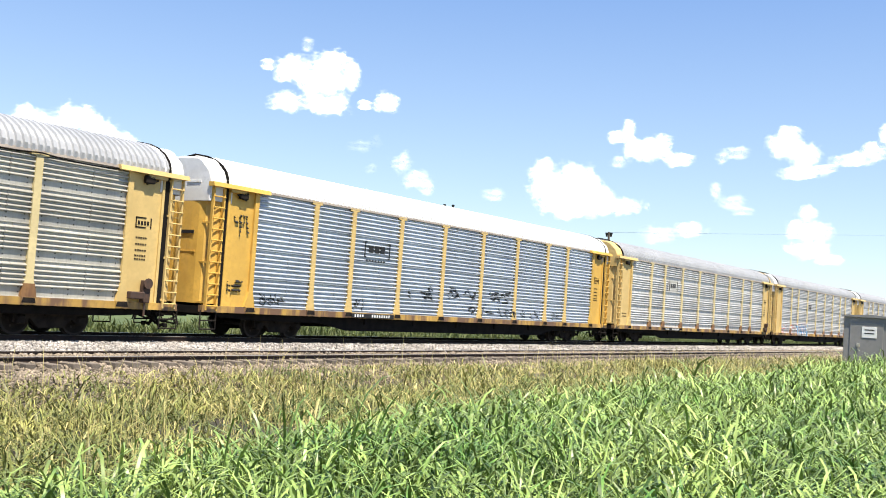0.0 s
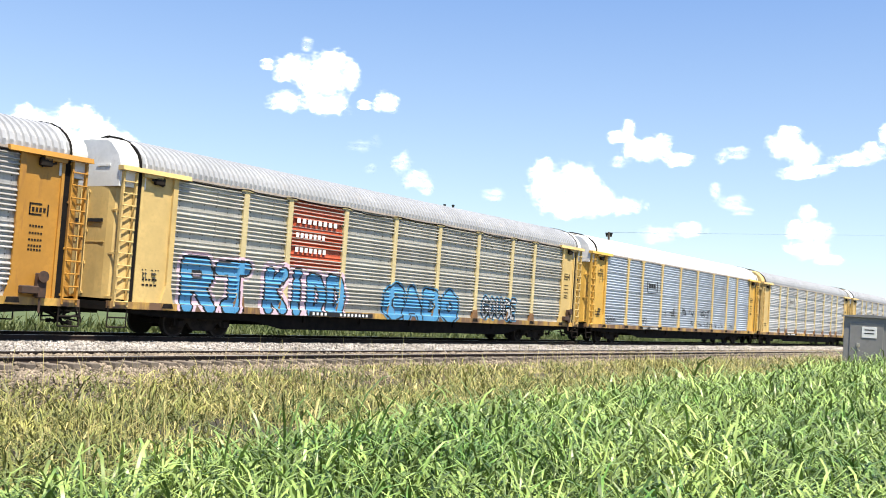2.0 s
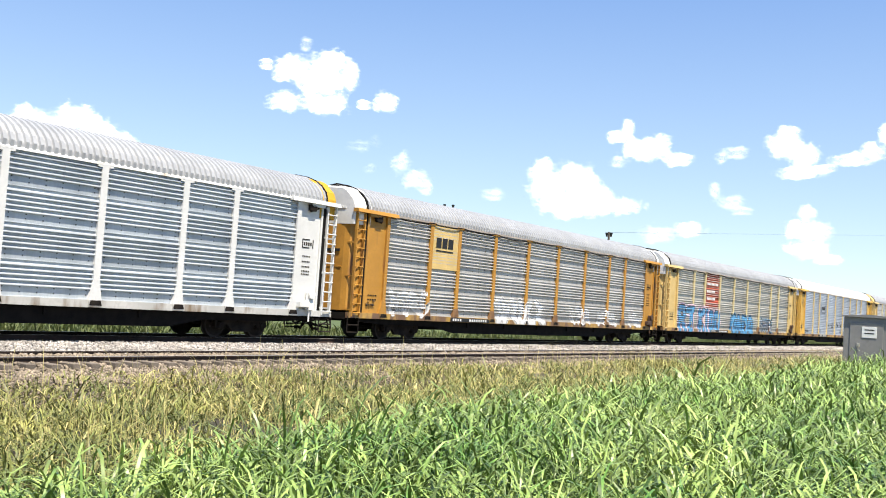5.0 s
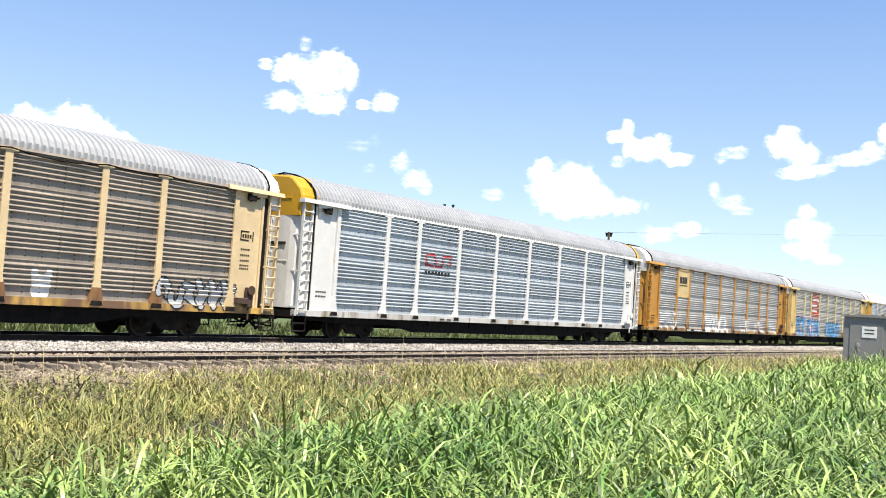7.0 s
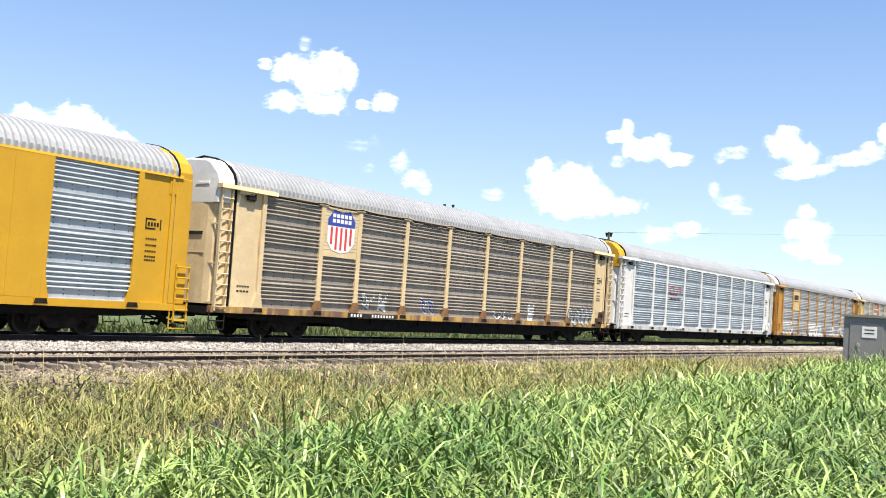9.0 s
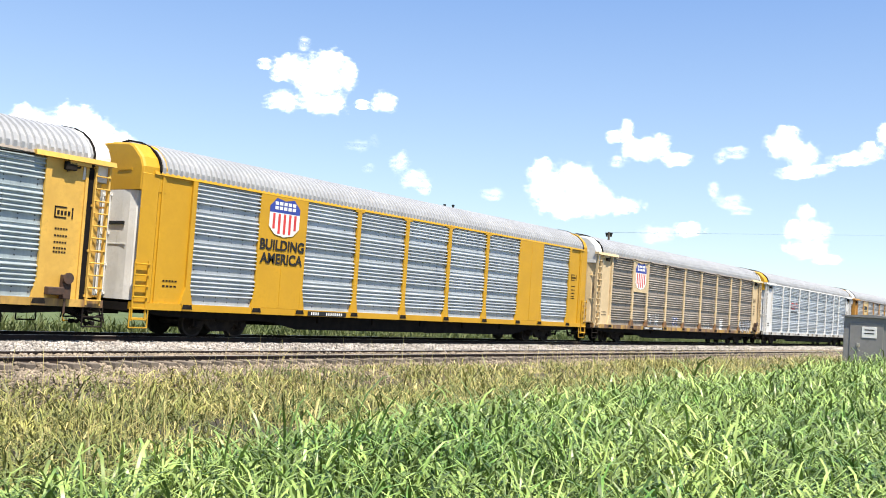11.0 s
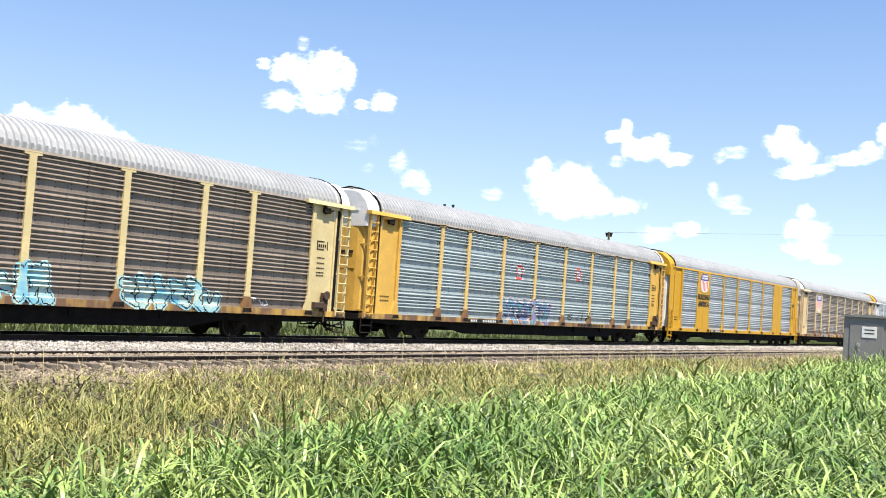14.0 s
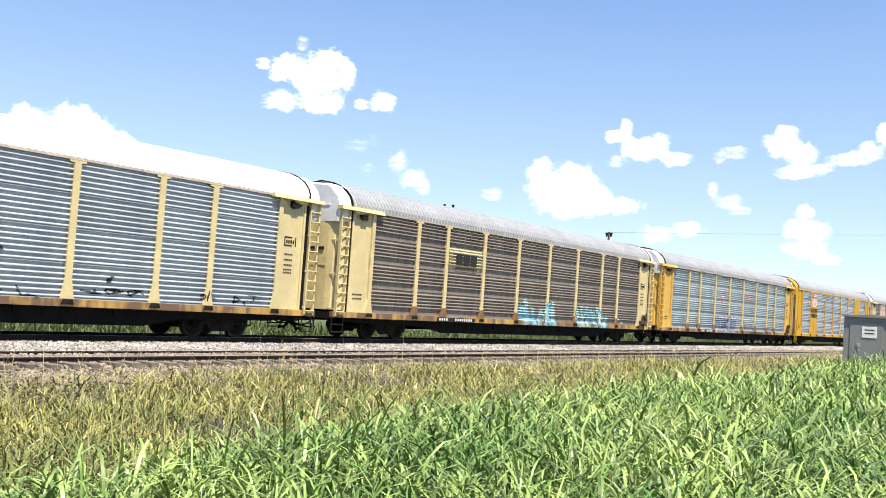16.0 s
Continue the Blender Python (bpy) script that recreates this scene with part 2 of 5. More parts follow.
RAIL_TOP = 0.14                     # head of the rails under the train
for label, yc in (("rusty siding track on wooden ties in ballast", NEAR_Y), ("railway track carrying the moving train", TRAIN_Y)):
    track = thing("railway_track", label, "track", "parallel tracks", "structure")
    track.location = (0, yc, -0.045 if yc == NEAR_Y else RAIL_TOP)
    for side in (-1, 1):
        ob = part("rail", rail_mesh(-150, 420), [RAIL_RUST, BRIGHT_STEEL], track)
        ob.location = (0, side * 0.7525, 0)
    bm = bmesh.new()
    box(bm, (-0.115, -1.3, -0.36), (0.115, 1.3, -0.172), 0.012)
    first = part("tie", bm, WOOD_TIE, track)
    first.location = (-20, 0, 0)
    trng = random.Random(5)
    for i in range(1, 230):
        o = again(first, track)
        o.matrix_basis = pose(-20 + i * 0.53 + trng.uniform(-0.03, 0.03), trng.uniform(-0.04, 0.04), trng.uniform(-0.012, 0.006) + (0.065 if yc == NEAR_Y else 0), 0, 0, trng.uniform(-1.5, 1.5))


# ---- the train ----
PITCH_L = 28.85                     # from coupling to coupling
HALF, EDGE = 13.90, 12.0            # end of the body, edge of the end panels
POSTS = (-9.18, -7.18, -4.35, -1.45, 1.45, 4.35, 7.18, 9.18)
BAYS = list(zip((-EDGE,) + POSTS, POSTS + (EDGE,)))
Z0, Z1 = 1.13, 4.78                 # foot and head of the side sheets
ROWS = 4
SH = (Z1 - Z0) / ROWS
SIDE = 1.44                         # the sheets' plane from the car's middle
RIDGE = 0.068
EAVE, APEX = 4.80, 5.76


def side_profile(kind):
    """(z, out) pairs of one sheet, from its foot to its head."""
    lip = 0.03 if kind == "grouped" else 0.065
    pts = [(0.0, lip), (0.016, lip), (0.022, 0.0)]
    n, pitch, start = (5, 0.126, 0.27) if kind == "grouped" else (6, 0.142, 0.05)
    for i in range(n):
        z = start + i * pitch
        pts += [(z, 0.0), (z + 0.006, RIDGE), (z + 0.024, RIDGE), (z + 0.040, RIDGE * 0.80), (z + 0.076, 0.0)]
    pts.append((SH, 0.0))
    return pts


def profile_out(kind, z):
    pts = side_profile(kind)
    return float(np.interp((z - Z0) % SH, [p[0] for p in pts], [p[1] for p in pts]))


def sheet_mesh(width, kind):
    bm = bmesh.new()
    rows = []
    for z, out in side_profile(kind):
        rows.append([bm.verts.new((x, -out, z)) for x in (-width / 2, width / 2)])
    for a, b in zip(rows, rows[1:]):
        bm.faces.new((a[0], a[1], b[1], b[0]))
    back = [[bm.verts.new((x, 0.012, z)) for x in (-width / 2, width / 2)] for z in (0.0, SH)]
    bm.faces.new((back[0][1], back[0][0], back[1][0], back[1][1]))
    bm.faces.new((rows[0][1], rows[0][0], back[0][0], back[0][1]))
    if kind == "grouped":
        n = max(3, int(width / 0.42))
        for z in (0.12, 0.24):
            for i in range(n):
                x = -width / 2 + (i + 0.5) * width / n
                box(bm, (x - 0.014, -0.012, z - 0.014), (x + 0.014, 0.0, z + 0.014), mat=1)
    return bm


def post_mesh():
    bm = bmesh.new()
    w = 0.105
    outline = [(-0.21, 0.0), (0.21, 0.0), (0.19, 0.10), (w, 0.52), (w, Z1 - Z0 - 0.09), (0.25, Z1 - Z0 - 0.075), (0.25, Z1 - Z0 + 0.02), (-0.25, Z1 - Z0 + 0.02),
               (-0.25, Z1 - Z0 - 0.075), (-w, Z1 - Z0 - 0.09), (-w, 0.52), (-0.19, 0.10)]
    prism(bm, outline, "y", -0.085, 0.0)
    for i in range(8):          # bolt heads down both edges
        z = 0.6 + i * 0.36
        for x in (-w - 0.02, w + 0.005):
            box(bm, (x, -0.055, z), (x + 0.015, -0.02, z + 0.03))
    return bm


def post_foot_mesh():
    """The rusted plate round the foot of a post."""
    bm = bmesh.new()
    prism(bm, [(-0.225, -0.004), (0.225, -0.004), (0.205, 0.10), (0.152, 0.34), (-0.152, 0.34), (-0.205, 0.10)], "y", -0.094, -0.002)
    return bm


def arch(y_half=1.5, lift=0.0):
    """Half round roof outline (y, z) from the near eave to the far one."""
    half = [(1.0, 0.0), (0.985, 0.16), (0.93, 0.36), (0.80, 0.58), (0.60, 0.77), (0.35, 0.91), (0.0, 1.0)]
    pts = [(-y_half * a, EAVE + lift + (APEX - EAVE) * b) for a, b in half]
    return pts + [(-y, z) for y, z in pts[-2::-1]]


def roof_mesh():
    verts, faces = [], []
    pitch = 0.205
    xs = []
    x = -13.3
    while x < 13.26:
        xs += [(x, 0.0), (x + 0.06, 0.0), (x + 0.085, 0.055), (x + 0.175, 0.055)]
        x += pitch
    xs.append((13.3, 0.0))
    line = arch()
    for x, rib in xs:
        for j, (y, z) in enumerate(line):
            up = rib * (0.15 if j in (0, len(line) - 1) else 1.0)
            n = Vector((0, y * 0.45, z - EAVE + 0.25)).normalized()
            verts.append((x, y + n.y * up, z + n.z * up))
    k = len(line)
    for i in range(len(xs) - 1):
        for j in range(k - 1):
            faces.append((i * k + j, i * k + j + 1, (i + 1) * k + j + 1, (i + 1) * k + j))
    bm = bmesh.new()
    vs = [bm.verts.new(v) for v in verts]
    for f in faces:
        bm.faces.new([vs[i] for i in f])
    bmesh.ops.recalc_face_normals(bm, faces=bm.faces)
    return bm


def cap_mesh():
    """The hooded end of the roof, drawn out towards +x: a flat top, sloping shoulders and an upright face."""
    bm = bmesh.new()
    low = 4.28
    near = [(-1.47, low), (-1.48, 4.95), (-1.36, 5.22), (-0.98, 5.56), (-0.80, 5.63), (0.0, 5.68)]
    line = near + [(-y, z) for y, z in near[-2::-1]]
    loops = []
    for x, k in ((13.05, 1.006), (HALF - 0.10, 1.0), (HALF - 0.03, 0.985), (HALF, 0.955)):
        loops.append([bm.verts.new((x, y * k, (z - low) * k + low)) for y, z in line])
    for a, b in zip(loops, loops[1:]):
        for i in range(len(a) - 1):
            bm.faces.new((a[i], a[i + 1], b[i + 1], b[i]))
    bm.faces.new(loops[-1])
    bm.faces.new(loops[0][::-1])
    bmesh.ops.recalc_face_normals(bm, faces=bm.faces)
    for s in (-1, 1):
        box(bm, (HALF - 0.01, s * 0.7 - 0.3, 4.84), (HALF + 0.02, s * 0.7 + 0.3, 4.90))
    return bm


def door_mesh():
    """One leaf of the curved end doors on the -y half."""
    bm = bmesh.new()
    bend = [(13.30, -1.43), (HALF - 0.42, -1.43), (HALF - 0.22, -1.37), (HALF - 0.08, -1.22), (HALF - 0.02, -1.0), (HALF, -0.7), (HALF, -0.02)]
    inner = [(x - 0.06, y + 0.06 if y < -0.1 else y) for x, y in bend[:0:-1]] + [(13.30, -1.36)]
    prism(bm, bend + inner, "z", 1.18, 4.275)
    box(bm, (HALF - 0.012, -0.95, 2.72), (HALF + 0.012, -0.10, 2.75))
    return bm


def lock_bar_mesh():
    bm = bmesh.new()
    rod(bm, (HALF + 0.03, -0.16, 1.25), (HALF + 0.03, -0.16, 4.2), 0.02, 6)
    for z in (1.28, 2.1, 3.0, 4.1):
        box(bm, (HALF - 0.002, -0.22, z), (HALF + 0.04, -0.10, z + 0.06))
    return bm


def slot_mesh():
    bm = bmesh.new()
    box(bm, (HALF + 0.002, -0.86, 3.28), (HALF + 0.03, -0.2, 3.38))
    return bm


def end_panel_mesh():
    bm = bmesh.new()
    box(bm, (EDGE, -SIDE - 0.02, Z0), (13.28, -SIDE + 0.03, EAVE - 0.02))
    return bm


def panel_post_mesh():
    bm = bmesh.new()
    prism(bm, [(EDGE - 0.2, Z0), (EDGE + 0.26, Z0), (EDGE + 0.09, Z0 + 0.5), (EDGE + 0.09, EAVE - 0.03), (EDGE - 0.08, EAVE - 0.03), (EDGE - 0.08, Z0 + 0.5)], "y", -SIDE - 0.10, -SIDE - 0.022)
    return bm


def corner_post_mesh():
    bm = bmesh.new()
    prism(bm, [(13.12, Z0), (13.20, Z0), (13.20, EAVE - 0.03), (13.12, EAVE - 0.03)], "y", -SIDE - 0.07, -SIDE - 0.022)
    return bm


def gap_shade_mesh():
    """A black strip that paints in the shade of the slot between the end panel and the door."""
    bm = bmesh.new()
    box(bm, (13.205, -SIDE - 0.05, Z0), (13.375, -SIDE - 0.022, EAVE - 0.04))
    return bm


def header_mesh():
    bm = bmesh.new()
    prism(bm, [(-1.66, EAVE - 0.08), (-1.40, EAVE - 0.08), (-1.40, EAVE + 0.05), (-1.62, EAVE + 0.05)], "x", 11.55, 13.95)
    box(bm, (12.55, -1.60, EAVE - 0.18), (13.2, -1.46, EAVE - 0.08))
    return bm


def ladder_mesh():
    bm = bmesh.new()
    for x in (13.38, 13.80):
        box(bm, (x, -1.57, 0.98), (x + 0.055, -1.45, EAVE - 0.1), 0.008)
    for i in range(11):
        z = 1.12 + i * 0.33
        rod(bm, (13.40, -1.585, z), (13.84, -1.585, z), 0.02, 6)
        for x in (13.41, 13.83):
            rod(bm, (x, -1.585, z), (x, -1.54, z - 0.04), 0.016, 5)
    for z in (1.2, 2.4, 3.6, 4.6):
        box(bm, (13.34, -1.52, z), (13.39, -1.40, z + 0.06))
        box(bm, (13.81, -1.52, z), (13.85, -1.1, z + 0.05))
    return bm


def corner_panel_mesh():
    bm = bmesh.new()
    box(bm, (13.30, -SIDE - 0.05, Z0), (HALF - 0.02, -SIDE + 0.01, EAVE - 0.03), 0.02)
    return bm


def short_ladder_mesh():
    bm = bmesh.new()
    for x in (13.46, 13.92):
        box(bm, (x, -1.56, 0.6), (x + 0.05, -1.52, 2.3), 0.006)
    for i in range(6):
        z = 0.65 + i * 0.31
        rod(bm, (13.47, -1.58, z), (13.96, -1.58, z), 0.02, 6)
    return bm


def bracket_mesh():
    bm = bmesh.new()
    # dark box and bar put in place of the dark recess under the header
    box(bm, (12.45, -1.60, EAVE - 0.34), (12.78, -1.47, EAVE - 0.12), 0.02)
    rod(bm, (12.5, -1.56, EAVE - 0.36), (12.9, -1.56, EAVE - 0.22), 0.03, 6)
    return bm


def brake_mesh():
    """The hand brake and its box at the foot of the front end panel."""
    bm = bmesh.new()
    box(bm, (12.15, -1.72, 1.22), (12.62, -1.5, 1.42), 0.02)
    rod(bm, (12.72, -1.72, 1.66), (12.72, -1.68, 1.66), 0.15, 12)
    rod(bm, (12.72, -1.70, 1.62), (12.72, -1.48, 1.62), 0.06, 8)
    box(bm, (12.60, -1.66, 1.12), (12.86, -1.5, 1.75), 0.02)
    rod(bm, (12.72, -1.6, 0.75), (12.72, -1.6, 1.2), 0.03, 6)
    return bm


def sill_mesh():
    bm = bmesh.new()
    prism(bm, [(-1.53, 0.93), (-1.36, 0.93), (-1.36, Z0), (-1.53, Z0)], "x", -13.95, 13.95)
    for x in POSTS + (-EDGE, EDGE):
        box(bm, (x - 0.2, -1.56, 0.95), (x + 0.2, -1.525, Z0 + 0.004))
    return bm


def sill_block_mesh():
    """A flat dark block under a post, on the side sill."""
    bm = bmesh.new()
    prism(bm, [(-0.20, 0.985), (0.20, 0.985), (0.16, Z0 - 0.01), (-0.16, Z0 - 0.01)], "y", -1.568, -1.55)
    return bm


def under_mesh():
    bm = bmesh.new()
    box(bm, (-13.95, -1.36, 0.98), (13.95, 1.36, 1.10))
    side = [(-13.9, 0.90), (-9.2, 0.88), (-7.2, 0.55), (7.2, 0.55), (9.2, 0.88), (13.9, 0.90), (13.9, 0.985), (-13.9, 0.985)]
    prism(bm, side, "y", -0.32, 0.32)
    side = [(-13.2, 0.80), (-11.8, 0.72), (-8.4, 0.70), (-7.0, 0.46), (7.0, 0.46), (8.4, 0.70), (11.8, 0.72), (13.2, 0.80), (13.2, 0.94), (-13.2, 0.94)]
    for s in (-1, 1):
        prism(bm, side, "y", s * 1.30 - 0.03, s * 1.30 + 0.03)
    for x in (-6, -3, 0, 3, 6):
        box(bm, (x - 0.06, -1.4, 0.7), (x + 0.06, 1.4, 0.98))
    rod(bm, (1.0, -0.85, 0.62), (2.2, -0.85, 0.62), 0.2, 12)
    box(bm, (-2.2, -1.1, 0.48), (-1.5, -0.5, 0.8), 0.03)
    rod(bm, (-6.5, -0.95, 0.62), (6.5, -0.95, 0.62), 0.03, 6)
    return bm


def frame_mesh():
    """The cast side frames and bolster of one truck."""
    bm = bmesh.new()
    for s in (-1, 1):
        y = s * 1.0
        outline = [(-1.1, 0.34), (-1.1, 0.56), (-0.72, 0.66), (-0.4, 0.72), (0.4, 0.72), (0.72, 0.66), (1.1, 0.56), (1.1, 0.34), (0.72, 0.34), (0.62, 0.44), (0.36, 0.2), (-0.36, 0.2), (-0.62, 0.44), (-0.72, 0.34)]
        prism(bm, outline, "y", y - 0.07, y + 0.07)
        for x in (-0.89, 0.89):
            box(bm, (x - 0.13, y - 0.12, 0.28), (x + 0.13, y + 0.12, 0.52), 0.03)
            rod(bm, (x, y - 0.14, 0.41), (x, y + 0.14, 0.41), 0.10, 10)
        for x in (-0.16, 0.0, 0.16):
            rod(bm, (x, y, 0.24), (x, y, 0.62), 0.07, 8)
    box(bm, (-0.22, -1.12, 0.5), (0.22, 1.12, 0.78), 0.03)
    return bm


def wheelset_mesh():
    bm = bmesh.new()
    R = 0.42
    rod(bm, (0, -1.1, 0), (0, 1.1, 0), 0.075, 10)
    for s in (-1, 1):
        y = s * 0.7525
        rod(bm, (0, y - 0.065, 0), (0, y + 0.065, 0), R, 26, mat=0)
        rod(bm, (0, y - s * 0.065, 0), (0, y - s * 0.095, 0), R + 0.026, 26, mat=0)
        rod(bm, (0, y + s * 0.06, 0), (0, y + s * 0.07, 0), R - 0.06, 20, mat=1)
        rod(bm, (0, y + s * 0.06, 0), (0, y + s * 0.10, 0), 0.13, 12)
        for a in range(3):
            c, d = math.cos(a * 2.094), math.sin(a * 2.094)
            rod(bm, (0.22 * c, y + s * 0.068, 0.22 * d), (0.22 * c, y + s * 0.078, 0.22 * d), 0.035, 8, mat=0)
    return bm


def coupler_mesh():
    bm = bmesh.new()
    box(bm, (13.3, -0.16, 0.74), (14.2, 0.16, 1.0), 0.02)
    box(bm, (14.12, -0.2, 0.70), (14.46, 0.14, 1.04), 0.05)
    box(bm, (13.7, -1.35, 0.86), (13.95, 1.35, 1.1), 0.02)
    for y in (-1.25, -0.7):
        rod(bm, (14.0, y, 1.0), (14.15, y, 0.55), 0.025, 6)
    rod(bm, (14.15, -1.25, 0.55), (14.15, -0.25, 0.62), 0.025, 6)
    rod(bm, (13.98, -0.45, 0.95), (14.2, -0.5, 0.42), 0.04, 7)
    rod(bm, (14.2, -0.5, 0.42), (14.43, -0.42, 0.5), 0.04, 7)
    return bm


def air_hose_mesh():
    """A sagging air hose and its steel pipe end beside the coupler."""
    bm = bmesh.new()
    line = [(13.05, -0.62, 0.86), (13.5, -0.66, 0.84), (13.75, -0.66, 0.70), (13.95, -0.62, 0.54), (14.15, -0.58, 0.47), (14.42, -0.55, 0.45)]
    for p, q in zip(line, line[1:]):
        rod(bm, p, q, 0.038, 7)
    box(bm, (14.32, -0.60, 0.40), (14.44, -0.50, 0.52), 0.015)
    line = [(13.2, -1.02, 0.90), (13.6, -1.04, 0.66), (13.95, -1.0, 0.60), (14.42, -0.95, 0.74)]
    for p, q in zip(line, line[1:]):
        rod(bm, p, q, 0.03, 6)
    return bm


def uncoupling_lever_mesh():
    """The bent bar that lifts the coupler's pin, on brackets under the end sill."""
    bm = bmesh.new()
    line = [(14.05, -0.2, 0.88), (14.05, -1.15, 0.86), (14.08, -1.36, 0.80), (14.12, -1.42, 0.52)]
    for p, q in zip(line, line[1:]):
        rod(bm, p, q, 0.022, 6)
    for y in (-0.5, -1.1):
        box(bm, (13.85, y - 0.03, 0.82), (14.08, y + 0.03, 0.95), 0.01)
    box(bm, (13.88, -1.30, 0.84), (13.99, -0.3, 1.08), 0.015)
    return bm


def step_mesh():
    bm = bmesh.new()
    for x in (13.36, 13.98):
        rod(bm, (x, -1.5, 0.98), (x, -1.5, 0.42), 0.02, 6)
    for z in (0.42, 0.68):
        rod(bm, (13.36, -1.5, z), (13.98, -1.5, z), 0.022, 6)
    return bm


def eave_mesh():
    bm = bmesh.new()
    prism(bm, [(-1.53, Z1 - 0.02), (-1.42, Z1 - 0.02), (-1.42, EAVE + 0.05), (-1.50, EAVE + 0.05)], "x", -13.5, 13.5)
    return bm


def strap_mesh():
    """The dark bowed grab strap that stands on the end of the roof; it also paints in the shaded gap beside the cap."""
    bm = bmesh.new()
    rings = []
    for k, up in ((1.0, 0.02), (1.022, 0.075)):
        for x in (13.28, 13.34):
            rings.append([bm.verts.new((x, y * k, z + up)) for y, z in arch(1.52)])
    for a, b in ((0, 1), (1, 3), (3, 2), (2, 0)):
        for i in range(len(rings[0]) - 1):
            bm.faces.new((rings[a][i], rings[a][i + 1], rings[b][i + 1], rings[b][i]))
    bmesh.ops.recalc_face_normals(bm, faces=bm.faces)
    return bm


def cable_mesh():
    """A dark cable that hangs in swags below the eave."""
    bm = bmesh.new()
    rng = random.Random(9)
    line = []
    stops = (-EDGE,) + POSTS + (EDGE,)
    for a, b in zip(stops, stops[1:]):
        sag = rng.uniform(0.04, 0.13)
        line += [(a + (b - a) * k / 6, Z1 + 0.0 - sag * 4 * (k / 6) * (1 - k / 6)) for k in range(6)]
    line.append((EDGE, Z1))
    loops = [[bm.verts.new((x, -1.56 + dy, z + dz)) for dy, dz in ((-0.018, 0), (0, 0.02), (0.018, 0), (0, -0.02))] for x, z in line]
    for p, q in zip(loops, loops[1:]):
        for i in range(4):
            bm.faces.new((p[i], p[(i + 1) % 4], q[(i + 1) % 4], q[i]))
    bmesh.ops.recalc_face_normals(bm, faces=bm.faces)
    return bm


def solid_panel_mesh(width):
    bm = bmesh.new()
    box(bm, (-width / 2 - 0.1, -0.085, 0.0), (width / 2 + 0.1, 0.0, Z1 - Z0 - 0.01), 0.01)
    box(bm, (-0.012, -0.097, 0.05), (0.012, -0.08, Z1 - Z0 - 0.1))
    prism(bm, [(-width / 2 - 0.22, 0), (-width / 2 - 0.1, 0.6), (-width / 2 + 0.02, 0.6), (-width / 2 + 0.02, 0)], "y", -0.092, -0.01)
    prism(bm, [(width / 2 + 0.22, 0), (width / 2 + 0.1, 0.6), (width / 2 - 0.02, 0.6), (width / 2 - 0.02, 0)], "y", -0.092, -0.01)
    return bm


TURN = pose(0, 0, 0, 0, 0, 180)
LIB = {}


def stock(key, maker, mats):
    """A mesh made once for each pair of shape and materials."""
    mats = mats if isinstance(mats, (list, tuple)) else [mats]
    full = (key, tuple(m.name for m in mats))
    if full not in LIB:
        if key not in LIB:
            bm = maker()
            data = bpy.data.meshes.new(key)
            bm.to_mesh(data)
            bm.free()
            LIB[key] = data
        data = LIB[key].copy()
        for m in mats:
            data.materials.append(m)
        LIB[full] = data
    return LIB[full]


def put(name, key, maker, mats, parent, at=None, label=""):
    ob = new(name, stock(key, maker, mats))
    ob.parent = parent
    if at:
        ob.matrix_basis = at
    return tagged(ob, label)


WHEELS = []
CARS = []


